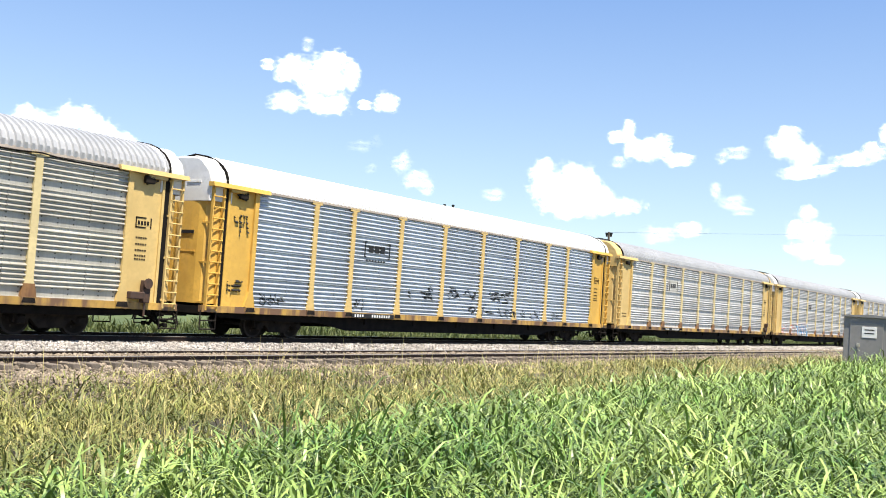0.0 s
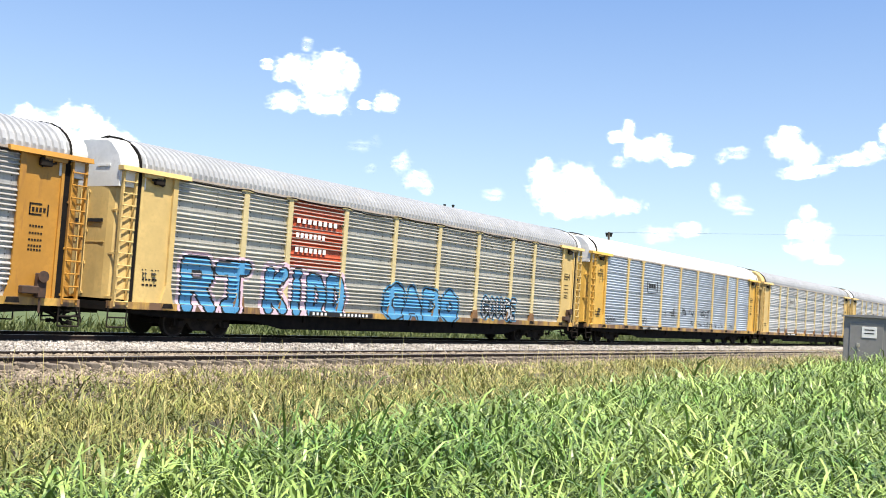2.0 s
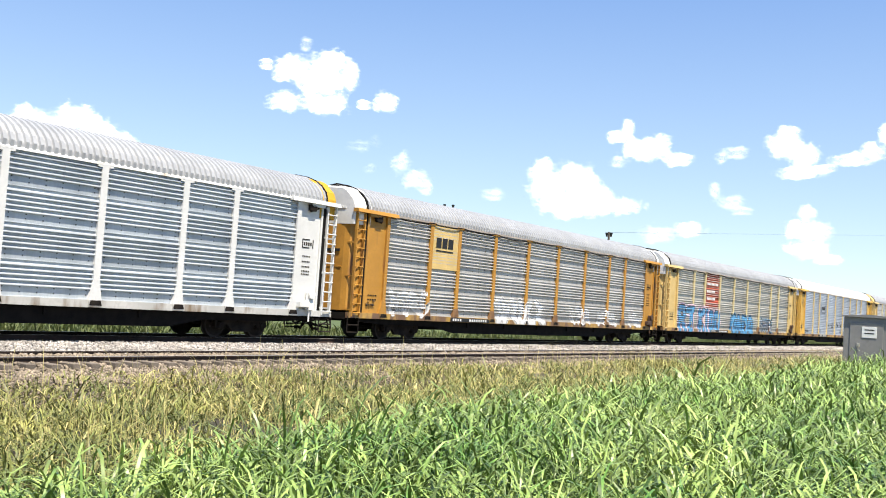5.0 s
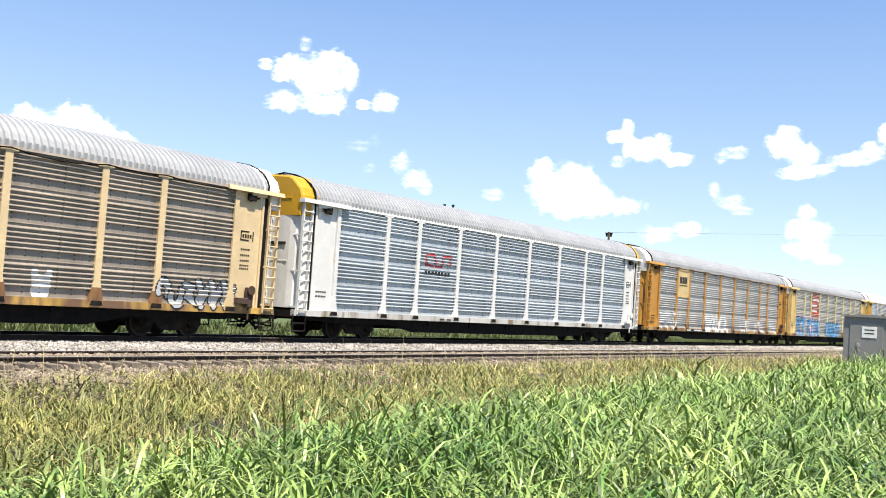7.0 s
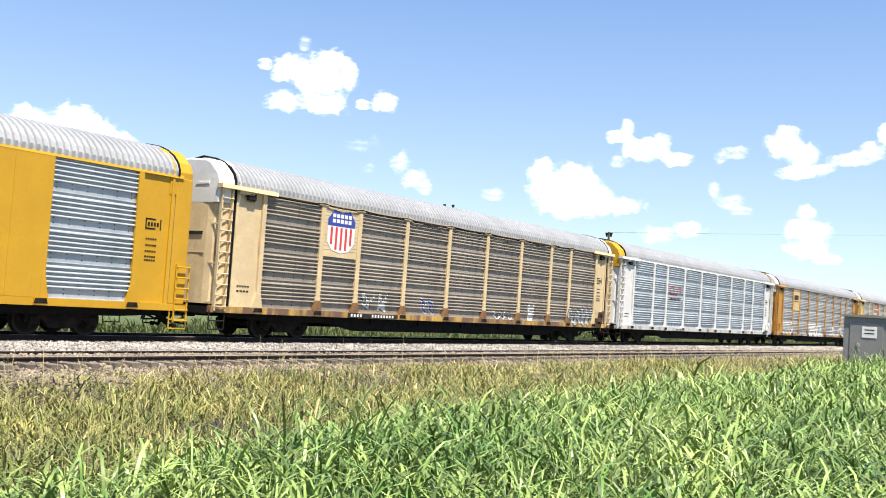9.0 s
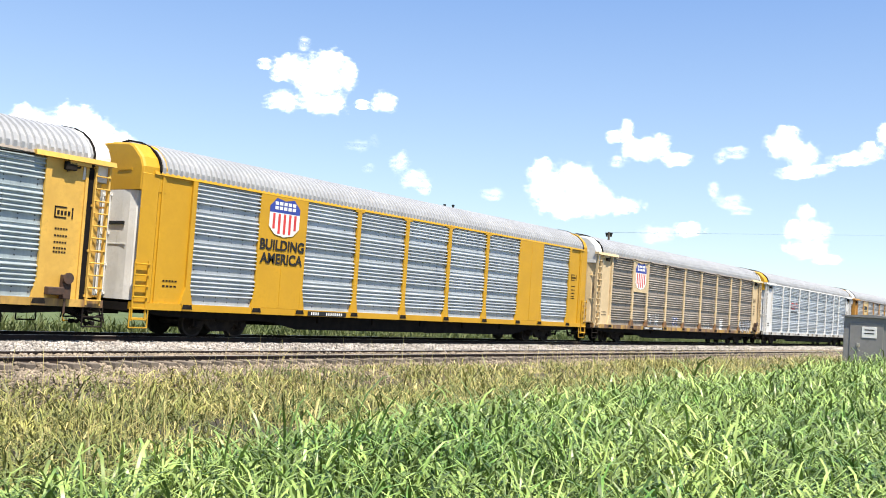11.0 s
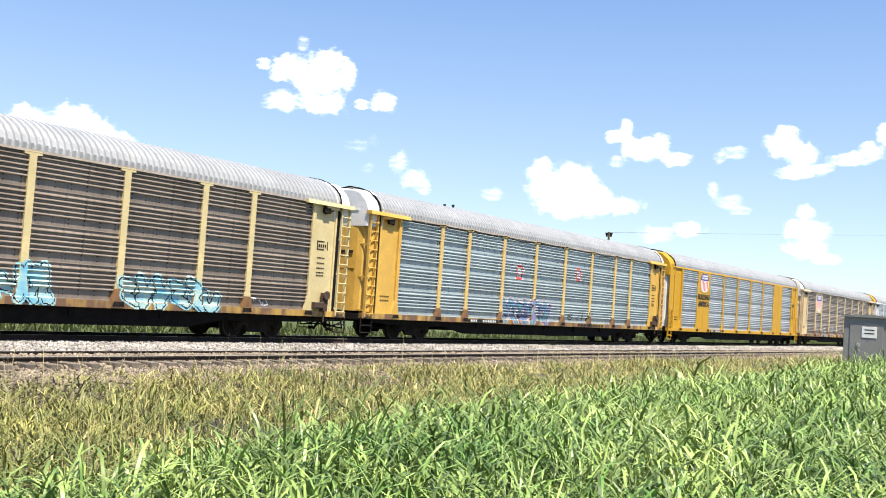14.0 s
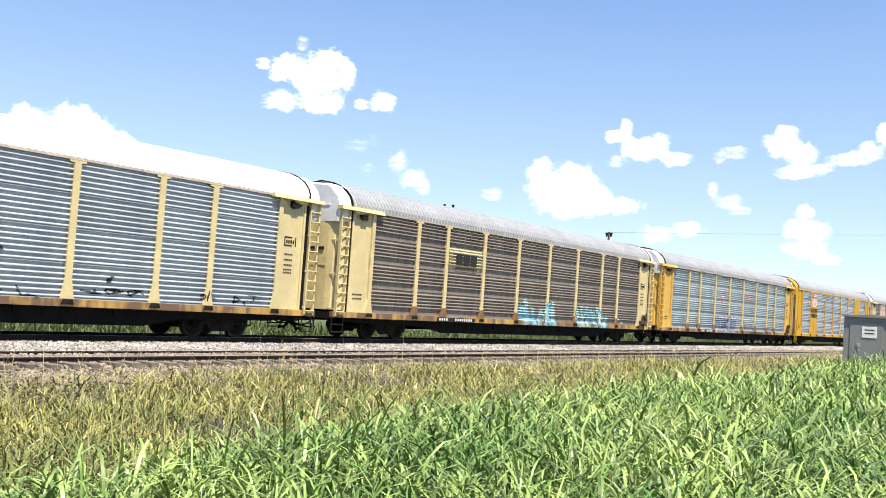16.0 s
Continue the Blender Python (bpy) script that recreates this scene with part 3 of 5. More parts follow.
def autorack(order, label, sheet, post, end, cap, roof, sill, kind="grouped", solid=(), brake=True, door=None, wide=False, rusty=True):
    """A closed car carrier; order counts the cars from the train's head. Its middle stands at x = 0 of its own space, on the rail."""
    rusty = rusty and post not in (YELLOW_NEW, WHITE_PAINT)
    car = thing("autorack_car", label, "rail car", "cars of the train")
    for s, turn in ((1, Matrix.Identity(4)), (-1, TURN)):
        for k, (a, b) in enumerate(BAYS):
            mid, w = (a + b) / 2, round(b - a, 2)
            if s == -1:
                mid = -mid
            if k in solid:
                put("solid_panel", f"solid{w}", lambda: solid_panel_mesh(w), post, car, turn @ pose(mid if s == 1 else -mid, -SIDE, Z0), "plain yellow steel panel")
                continue
            for r in range(ROWS):
                put("side_sheet", f"sheet{kind}{w}", lambda: sheet_mesh(w, kind), [sheet, TRUCK_STEEL], car, turn @ pose(mid if s == 1 else -mid, -SIDE, Z0 + r * SH))
        for i, x in enumerate(POSTS):
            if any(i in (k - 1, k) for k in solid):
                continue
            upright = put("side_post", "post", post_mesh, post, car, turn @ pose(x, -SIDE - 0.002, Z0))
            if rusty:
                put("post_foot", "postfoot", post_foot_mesh, FOOT_RUST, upright, label="rust-brown foot plate")
        put("side_sill", "sill", sill_mesh, sill, car, turn)
        for x in POSTS + (-EDGE, EDGE):
            put("sill_pocket", "pocket", sill_block_mesh, TRUCK_STEEL, car, turn @ pose(x, 0, 0))
        # brown on most cars, to paint in the dark gap under the roof edge
        put("eave_strip", "eave", eave_mesh, post if post in (YELLOW_NEW, WHITE_PAINT) else SHEET_BROWN, car, turn)
    flip_y = Matrix.Diagonal((1, -1, 1, 1))
    for s, turn in ((1, Matrix.Identity(4)), (-1, TURN)):
        put("end_cap", "cap", cap_mesh, cap, car, turn)
        put("coupler", "coupler", coupler_mesh, BLACK_STEEL, car, turn)
        put("air_hose", "airhose", air_hose_mesh, BLACK_STEEL, car, turn)
        put("uncoupling_lever", "uncoupler", uncoupling_lever_mesh, TRUCK_STEEL, car, turn)
        put("roof_strap", "strap", strap_mesh, BLACK_STEEL, car, turn)
        for m in (turn, turn @ flip_y):
            leaf = put("end_door", "door", door_mesh, door or end, car, m)
            put("lock_bar", "lockbar", lock_bar_mesh, door or end, leaf)
            put("door_slot", "slot", slot_mesh, BLACK_PAINT, leaf)
            panel = put("end_panel", "endpanel", end_panel_mesh, end, car, m)
            put("panel_post", "panelpost", panel_post_mesh, end, panel)
            put("corner_post", "cornerpost", corner_post_mesh, end, panel)
            if not wide:
                put("door_gap", "doorgap", gap_shade_mesh, BLACK_STEEL, panel)
                put("header", "header", header_mesh, end, car, m)
                put("bracket", "bracket", bracket_mesh, TRUCK_STEEL, car, m)
            if wide:
                put("corner_panel", "cornerpanel", corner_panel_mesh, end, car, m)
                put("ladder", "shortladder", short_ladder_mesh, end, car, m)
            else:
                put("ladder", "ladder", ladder_mesh, end, car, m)
            put("step", "step", step_mesh, end if end is YELLOW_NEW else TRUCK_STEEL, car, m)
    if brake:
        put("hand_brake", "brake", brake_mesh, RUSTY_RED if post is not WHITE_PAINT else CAP_WHITE, car)
    put("roof", "roof", roof_mesh, roof, car)
    put("underframe", "under", under_mesh, BLACK_STEEL, car)
    for x in (-10.2, 10.2):
        truck = put("truck", "truckframe", frame_mesh, TRUCK_STEEL, car, pose(x, 0, RAIL_TOP))
        for dx in (-0.89, 0.89):
            w = put("wheelset", "wheelset", wheelset_mesh, [WHEEL_STEEL, TRUCK_STEEL], truck, pose(dx, 0, 0.42))
            WHEELS.append((w, dx))
    car.matrix_basis = pose(20.04 + PITCH_L / 2 + (3 - order) * PITCH_L, TRAIN_Y, 0)
    CARS.append((car, 20.04 + PITCH_L / 2 + (3 - order) * PITCH_L))
    return car


def surface(kind, x, z):
    """How far the near side stands out from the car's middle at (x, z)."""
    if z < Z0:
        return 1.535 if not any(abs(x - p) < 0.21 for p in POSTS) else 1.57
    if any(abs(x - p) < 0.11 + max(0, 0.5 - (z - Z0)) * 0.22 for p in POSTS):
        return SIDE + 0.092
    return SIDE + profile_out(kind, z)


def sprayed(car, kind, x0, z0, w, h, strokes, thick, mats, label, edge=0.05, halo=0.0, cell=0.03, name="graffiti"):
    """Paint that lies on the ridged side: rounded strokes (in units of w and h) with a fill, an edge and a halo."""
    pad = thick + edge + halo
    nx, nz = int((w + 2 * pad) / cell) + 1, int((h + 2 * pad) / cell) + 1
    X = x0 - pad + (np.arange(nx) + 0.5) * cell
    Z = z0 - pad + (np.arange(nz) + 0.5) * cell
    gx, gz = np.meshgrid(X, Z)
    ring = np.full(gx.shape, -1)
    groups = strokes if isinstance(strokes[0], dict) else [{"lines": strokes}]
    for group in groups:            # later forms lie over earlier ones
        d = np.full(gx.shape, 9.0)
        for line in group["lines"]:
            for (ax, az), (bx, bz) in zip(line, line[1:]):
                a, b = np.array((x0 + ax * w, z0 + az * h)), np.array((x0 + bx * w, z0 + bz * h))
                ab = b - a
                t = np.clip(((gx - a[0]) * ab[0] + (gz - a[1]) * ab[1]) / max(ab @ ab, 1e-9), 0, 1)
                d = np.minimum(d, np.hypot(gx - a[0] - t * ab[0], gz - a[1] - t * ab[1]))
        ring[(d < thick + edge + halo) & (ring < 0)] = 2
        ring[d < thick + edge] = 1
        ring[d < thick] = 0
    verts, faces, index, seen = [], [], [], {}

    def corner(i, j):
        if (i, j) not in seen:
            x, z = x0 - pad + i * cell, z0 - pad + j * cell
            seen[(i, j)] = len(verts)
            verts.append((x, -surface(kind, x, z) - 0.007, z))
        return seen[(i, j)]

    for j in range(nz):
        for i in range(nx):
            if ring[j, i] >= 0 and Z[j] > 0.94 and Z[j] < Z1:
                faces.append((corner(i, j), corner(i + 1, j), corner(i + 1, j + 1), corner(i, j + 1)))
                index.append(int(ring[j, i]))
    mats = list(mats) + [mats[-1]] * (3 - len(mats))
    return flat_mesh(name, verts, faces, mats, kind="", label=label, parent=car, index=index)


def plate(car, x0, x1, z0, z1, out, mat, name="placard", label=""):
    bm = bmesh.new()
    box(bm, (x0, -SIDE - out - 0.012, z0), (x1, -SIDE - out, z1), 0.004)
    return part(name, bm, mat, car, label)


def bars(parent, spans, out, mat, name="lettering", label=""):
    """Plain bars in place of writing: (x0, x1, z0, z1)."""
    bm = bmesh.new()
    for x0, x1, z0, z1 in spans:
        box(bm, (x0, -SIDE - out - 0.008, z0), (x1, -SIDE - out, z1))
    return tagged(part(name, bm, mat, parent, label), kind="stuff")


def row_of_bars(x0, x1, z0, z1, n, gap=0.35, skip=()):
    step = (x1 - x0) / n
    return [(x0 + i * step, x0 + (i + 1 - gap) * step, z0, z1) for i in range(n) if i not in skip]


def reporting_plate(car, x0=-7.05, x1=-4.6):
    p = plate(car, x0, x1, 0.945, 1.10, 0.135, BLACK_PAINT, "number_plate", "black stencil plate on the sill")
    bars(p, row_of_bars(x0 + 0.15, x1 - 0.2, 0.975, 1.07, 15, 0.5, (4, 5, 6)), 0.149, WHITE_MARK)


def end_stencils(car, mat=TRUCK_STEEL):
    spans = row_of_bars(12.3, 12.85, 3.2, 3.24, 1) + row_of_bars(12.3, 12.85, 3.47, 3.51, 1) + [(12.3, 12.34, 3.2, 3.5), (12.81, 12.85, 3.2, 3.5)]
    spans += row_of_bars(12.38, 12.8, 3.29, 3.4, 4)
    for z in (2.9, 2.72, 2.55, 2.4, 2.3):
        spans += row_of_bars(12.35, 12.75, z, z + 0.05, 5)
    bars(car, spans, 0.022, mat, "stencil")
    bars(car, row_of_bars(-12.9, -12.35, 1.75, 1.8, 5) + row_of_bars(-12.9, -12.35, 1.6, 1.65, 4), 0.022, mat, "stencil")


# ---- strokes for sprayed shapes, in a unit box ----
def ring_stroke(cx, cz, rx, rz, a0=0, a1=360, n=10):
    return [(cx + rx * math.cos(radians(a0 + (a1 - a0) * i / n)), cz + rz * math.sin(radians(a0 + (a1 - a0) * i / n))) for i in range(n + 1)]


def lump_row(n, seed):
    """A row of n fat bulging forms such as a spray-painted piece has; they spell nothing. Each form overlaps the one before it."""
    r = random.Random(seed)
    out = []
    for i in range(n):
        c, w = (i + 0.5) / n, 0.40 / n
        turn, pick = r.uniform(0, 360), r.randrange(4)
        if pick == 0:           # crescent
            lines = [ring_stroke(c, 0.45, w, 0.45, turn, turn + 190, 9)]
        elif pick == 1:         # bolt
            lines = [[(c - w, r.uniform(0.8, 1.0)), (c + w * 0.5, 0.68), (c - w * 0.5, 0.38), (c + w * 1.1, r.uniform(0.0, 0.15))]]
        elif pick == 2:         # pair of commas
            lines = [[(c - w, 0.95), (c - w * 0.3, 0.55), (c - w * 0.8, 0.25)], [(c + w, 0.8), (c + w * 0.35, 0.4), (c - w * 0.5, 0.02)]]
        else:                   # hook with a tail
            lines = [ring_stroke(c, 0.62, w * 0.8, 0.36, turn % 90 + 60, turn % 90 + 290, 9), [(c + w * 0.3, 0.25), (c - w, 0.0)]]
        out.append({"lines": lines})
    return out


GLYPHS = {
    "R": [[(0.1, 0), (0.1, 1), (0.75, 1), (0.9, 0.75), (0.7, 0.5), (0.15, 0.5)], [(0.5, 0.5), (0.95, 0)]],
    "T": [[(0.0, 0.95), (1.0, 1.0)], [(0.5, 0.95), (0.45, 0.0), (0.2, 0.0)]],
    "K": [[(0.1, 0), (0.1, 1)], [(0.9, 1), (0.2, 0.5), (0.95, 0)]],
    "I": [[(0.5, 0), (0.5, 0.72)], [(0.5, 1.0), (0.52, 1.0)]],
    "D": [[(0.1, 0), (0.1, 1), (0.6, 0.95), (0.95, 0.5), (0.6, 0.03), (0.1, 0)]],
    "G": [[(0.9, 0.85), (0.55, 1.0), (0.1, 0.7), (0.1, 0.25), (0.5, 0.0), (0.95, 0.15), (0.95, 0.45), (0.6, 0.45)]],
    "A": [[(0.0, 0), (0.45, 1.0), (0.95, 0)], [(0.25, 0.35), (0.75, 0.35)]],
    "O": [[(0.5, 1), (0.1, 0.7), (0.1, 0.25), (0.5, 0), (0.9, 0.25), (0.9, 0.7), (0.5, 1)]],
    "U": [[(0.1, 1), (0.1, 0.25), (0.5, 0), (0.9, 0.25), (0.9, 1)]],
    "E": [[(0.9, 1), (0.1, 1), (0.1, 0), (0.9, 0)], [(0.1, 0.5), (0.75, 0.5)]],
    "B": [[(0.1, 0), (0.1, 1), (0.7, 0.95), (0.75, 0.6), (0.2, 0.5), (0.85, 0.4), (0.8, 0.05), (0.1, 0)]],
}


def word_row(word, seed, fill=0.74):
    """A sprayed word, letter by letter, each a little tilted and of its own height."""
    r = random.Random(seed)
    n = len(word)
    out = []
    for i, ch in enumerate(word):
        tilt, low, tall = r.uniform(-0.12, 0.12), r.uniform(0.0, 0.06), r.uniform(0.88, 1.0)
        out.append({"lines": [[((i + 0.5 + (u - 0.5 + tilt * (v - 0.5)) * fill) / n, low + v * tall) for u, v in line] for line in GLYPHS[ch]]})
    return out


def wild_row(n, seed):
    """Spiky crossing strokes."""
    r = random.Random(seed)
    out = []
    for i in range(n):
        c = (i + 0.5) / n
        line = [(c + r.uniform(-0.6, 0.6) / n, r.random() * (0.75 + 0.5 * (i % 2)))]
        for _ in range(4):
            line.append((min(1.05, max(-0.05, line[-1][0] + r.uniform(-1.1, 1.1) / n)), r.random()))
        out.append(line)
    return out


def scrawl(car, kind, x0, z0, w, h, seed, mat=BLACK_PAINT, n=4, label="thin spray-can scrawl"):
    r = random.Random(seed)
    strokes = []
    for i in range(n):
        c = (i + 0.5) / n
        strokes.append([(c + r.uniform(-0.5, 0.5) / n, r.random()) for _ in range(4)])
        if r.random() < 0.5:
            strokes.append(ring_stroke(c, r.uniform(0.3, 0.7), 0.35 / n, 0.25, 0, r.choice((250, 360)), 8))
    return sprayed(car, kind, x0, z0, w, h, strokes, 0.022, [mat], label, edge=0.0, cell=0.022)


# ---- the twelve cars, from the head of the train ----
def build_train():
    z_ = autorack(0, "pale weathered car carrier with white roof and faded yellow ends", SHEET_LILAC, CREAM, YELLOW_OLD, CAP_WHITE, ROOF_GALV, SILL_OLD)
    reporting_plate(z_)

    a = autorack(1, "weathered grey car carrier with cream posts and spray-painted lower side", SHEET_LILAC, CREAM, YELLOW_OLD, CAP_WHITE, ROOF_GALV, SILL_OLD)
    reporting_plate(a)
    sprayed(a, "grouped", -7.6, 1.0, 3.6, 0.85, lump_row(5, 3), 0.10, [CYAN_PAINT, WHITE_SPRAY, PINK_PAINT], "blue and white spray-painted piece", 0.06, 0.06, 0.05)
    sprayed(a, "grouped", -11.6, 1.1, 3.4, 0.7, wild_row(5, 8), 0.06, [WHITE_SPRAY, RED_MARK], "white and red spray-painted piece", 0.04, 0, 0.05)
    plate(a, -4.0, -3.1, 3.2, 3.6, 0.05, BLACK_PAINT, "placard", "small dark placard")

    b = autorack(2, "pale weathered car carrier with cream posts and yellow end cap", SHEET_LILAC, CREAM, YELLOW_OLD, YELLOW_OLD, ROOF_GALV, SILL_OLD)
    reporting_plate(b)
    p = plate(b, -6.6, -5.1, 3.25, 3.95, 0.05, SHEET_GREY, "placard", "faded grey placard with dark emblem")
    bars(p, [(-6.5, -6.42, 3.3, 3.9), (-5.28, -5.2, 3.3, 3.9)] + row_of_bars(-6.3, -5.4, 3.5, 3.75, 3), 0.064, BLACK_PAINT)

    c = autorack(3, "silver ridged car carrier with yellow posts and white roof", SHEET_SILVER, YELLOW_OLD, ORANGE_YELLOW, CAP_WHITE, ROOF_WHITE, SILL_OLD, kind="even", brake=False, rusty=False)
    reporting_plate(c)
    emblem = [(-6.5, -6.44, 3.12, 3.72), (-6.5, -6.38, 3.66, 3.72), (-6.5, -6.38, 3.12, 3.18), (-5.06, -5.0, 3.12, 3.72), (-5.12, -5.0, 3.66, 3.72), (-5.12, -5.0, 3.12, 3.18)]
    bars(c, emblem + row_of_bars(-6.25, -5.25, 3.32, 3.58, 3, 0.2) + row_of_bars(-6.4, -5.2, 3.0, 3.06, 7), 0.064, BLACK_PAINT, "emblem", "black bracketed emblem")
    for x, w, s in ((-11.6, 1.2, 1), (-6.9, 0.7, 2), (0.6, 2.0, 6), (3.0, 1.5, 9), (5.0, 1.8, 12), (7.7, 1.0, 15)):
        scrawl(c, "even", x, 1.2, w, 0.45, s, n=3)
    for x, w, z, s in ((-3.6, 1.5, 1.75, 3), (-0.9, 2.0, 1.85, 4), (2.0, 2.0, 1.8, 5)):
        sprayed(c, "even", x, z, w, 0.5, wild_row(4, s), 0.035, [BLACK_PAINT], "dark spray-can tag", 0.0, 0, 0.03)
    scrawl(c, "even", -12.95, 3.35, 0.8, 0.7, 21, n=3)
    sprayed(c, "even", -12.95, 1.55, 0.7, 0.42, wild_row(3, 31), 0.04, [BLACK_PAINT], "dark spray-can tag", 0.0, 0, 0.03)

    d = autorack(4, "dark weathered car carrier with cream posts, red placard and blue graffiti", SHEET_GREY, CREAM, YELLOW_OLD, CAP_WHITE, ROOF_GALV, SILL_OLD)
    reporting_plate(d, -6.0, -2.6)
    x0, x1 = -6.86, -4.67
    sprayed(d, "grouped", x0, 2.72, x1 - x0, Z1 - 2.78, [[(0, 0), (1, 0), (1, 0.2), (0, 0.2), (0, 0.4), (1, 0.4), (1, 0.6), (0, 0.6), (0, 0.8), (1, 0.8), (1, 1), (0, 1)]], 0.21, [RED_PLACARD],
            "red painted placard on the ridged side", 0.0, 0, 0.05, "placard")
    spans = row_of_bars(-6.85, -4.75, 4.0, 4.16, 8, 0.36) + row_of_bars(-6.85, -5.35, 3.52, 3.68, 7, 0.36) + row_of_bars(-6.85, -5.25, 3.04, 3.20, 7, 0.36)
    bars(d, spans, 0.07, WHITE_MARK, "lettering", "three lines of white lettering")
    sprayed(d, "grouped", -11.6, 1.08, 2.9, 1.3, word_row("RT", 7), 0.19, [CYAN_PAINT, BLACK_PAINT, PINK_PAINT], "sky-blue spray-painted piece with pink glow", 0.07, 0.10)
    sprayed(d, "grouped", -8.1, 1.08, 4.0, 1.2, word_row("KIDD", 19), 0.17, [CYAN_PAINT, BLACK_PAINT, PINK_PAINT], "sky-blue spray-painted piece with pink glow", 0.07, 0.14)
    sprayed(d, "grouped", -1.9, 1.05, 5.0, 1.0, word_row("GADO", 23, 0.8), 0.20, [CYAN_PAINT, BLACK_PAINT, CYAN_PAINT], "sky-blue spray-painted piece", 0.07, 0.05)
    sprayed(d, "grouped", 4.9, 1.2, 2.9, 0.8, word_row("GOUGE", 29), 0.055, [GREY_SPRAY, BLACK_PAINT, CYAN_PAINT], "black and silver spray-painted piece", 0.085, 0.03)
    scrawl(d, "grouped", -13.0, 1.7, 0.7, 0.6, 41, n=2)

    e = autorack(5, "silver weathered car carrier with orange posts and white graffiti", SHEET_RUST, ORANGE, ORANGE, CAP_WHITE, ROOF_GALV, SILL_OLD)
    reporting_plate(e, -7.6, -4.6)
    p = plate(e, -9.08, -7.28, 3.0, 4.76, 0.055, YELLOW_OLD, "placard", "yellow placard with black emblem")
    bars(p, row_of_bars(-8.85, -7.6, 3.85, 4.25, 3, 0.15) + [(-8.85, -7.65, 3.7, 3.76)], 0.07, BLACK_PAINT, "emblem")
    sprayed(e, "grouped", -4.3, 1.0, 4.6, 0.95, lump_row(6, 6), 0.15, [WHITE_SPRAY, BLACK_PAINT, WHITE_SPRAY], "white spray-painted piece with black outlines", 0.035, 0.05)
    for x, w, h, n, s in ((-11.6, 2.6, 0.85, 4, 5), (2.9, 2.3, 0.75, 4, 7), (6.1, 2.4, 0.65, 4, 8), (10.0, 1.7, 0.6, 3, 9)):
        sprayed(e, "grouped", x, 1.15, w, h, lump_row(n, s), 0.06, [SHEET_LILAC, WHITE_SPRAY, WHITE_SPRAY], "white spray-painted piece", 0.05, 0.02)
        scrawl(e, "grouped", x + 0.1, 1.2, w - 0.2, h - 0.1, s + 90, WHITE_SPRAY, n + 1)
    scrawl(e, "grouped", -13.0, 1.3, 0.5, 0.3, 43, n=2)

    f = autorack(6, "pale silver car carrier with white posts and ends, yellow cap", SHEET_BLUISH, WHITE_PAINT, WHITE_PAINT, YELLOW_NEW, ROOF_GALV, SILL_WHITE)
    p = plate(f, -5.6, -4.7, 0.955, 1.07, 0.135, SILL_WHITE, "number_plate")
    bars(p, row_of_bars(-5.55, -4.75, 0.98, 1.05, 10, 0.3, (4, 5)), 0.149, BLACK_PAINT)
    emblem = [[(0.3, 0.0), (0.0, 0.1), (0.0, 0.9), (0.32, 1.0), (0.38, 0.5), (0.42, 0.0), (0.66, 0.0), (0.68, 0.9), (0.98, 1.0), (1.0, 0.2)]]
    sprayed(f, "grouped", -6.6, 3.1, 1.7, 0.45, emblem, 0.045, [RED_MARK], "red looping emblem", 0.0, 0, 0.03, "emblem")
    bars(f, row_of_bars(-6.7, -4.9, 2.78, 2.9, 8, 0.3), 0.066, BLACK_PAINT, "lettering")

    g = autorack(7, "dark brown weathered car carrier with tan posts and shield placard", SHEET_BROWN, TAN, TAN, CAP_WHITE, ROOF_GALV, SILL_OLD)
    reporting_plate(g, -7.6, -4.7)
    p = plate(g, -9.08, -7.28, 3.0, 4.76, 0.055, TAN, "placard", "tan placard with blue and white shield")
    shield(p, -8.95, 3.15, 1.5, 1.5, 0.07)
    sprayed(g, "grouped", -6.7, 1.2, 1.8, 0.7, wild_row(4, 12), 0.04, [WHITE_SPRAY, BLACK_PAINT], "white spray-can tag", 0.02, 0)
    sprayed(g, "grouped", -3.2, 1.2, 1.0, 0.6, lump_row(2, 13), 0.04, [BLUE_MARK, WHITE_SPRAY], "blue spray-can tag", 0.03, 0)
    sprayed(g, "grouped", 2.2, 1.15, 1.8, 0.35, lump_row(4, 14), 0.03, [WHITE_SPRAY, BLACK_PAINT], "white spray-can tag", 0.02, 0)
    sprayed(g, "grouped", 5.3, 1.25, 0.5, 0.5, [[(0.2, 0), (0.2, 0.7), (0.8, 0.7), (0.8, 0), (0.2, 0)], [(0.2, 0.6), (0.1, 1)], [(0.8, 0.6), (0.9, 1)], [(0.5, 0), (0.5, 0.6)]], 0.11, [WHITE_SPRAY], "white sprayed shape", 0.0, 0)
    sprayed(g, "grouped", 9.2, 1.1, 3.0, 0.75, lump_row(6, 15), 0.10, [GREY_SPRAY, BLACK_PAINT], "silver spray-painted piece with black edge", 0.045, 0)

    h = autorack(8, "bright yellow car carrier with silver ridged side sheets", SHEET_BLUISH, YELLOW_NEW, YELLOW_NEW, YELLOW_NEW, ROOF_GALV, YELLOW_NEW, solid=(1, 7), brake=False, door=CAP_WHITE, wide=True)
    reporting_plate(h, -6.8, -4.8)
    shield(h, -8.92, 3.45, 1.45, 1.25, 0.098)
    slogan(h, ("BUILDING", "AMERICA"), -8.2, (3.02, 2.58), 0.34)

    i = autorack(9, "greenish silver car carrier with yellow posts and two red emblems", SHEET_GREEN, YELLOW_OLD, ORANGE_YELLOW, CAP_WHITE, ROOF_GALV, SILL_OLD)
    reporting_plate(i, -7.0, -4.6)
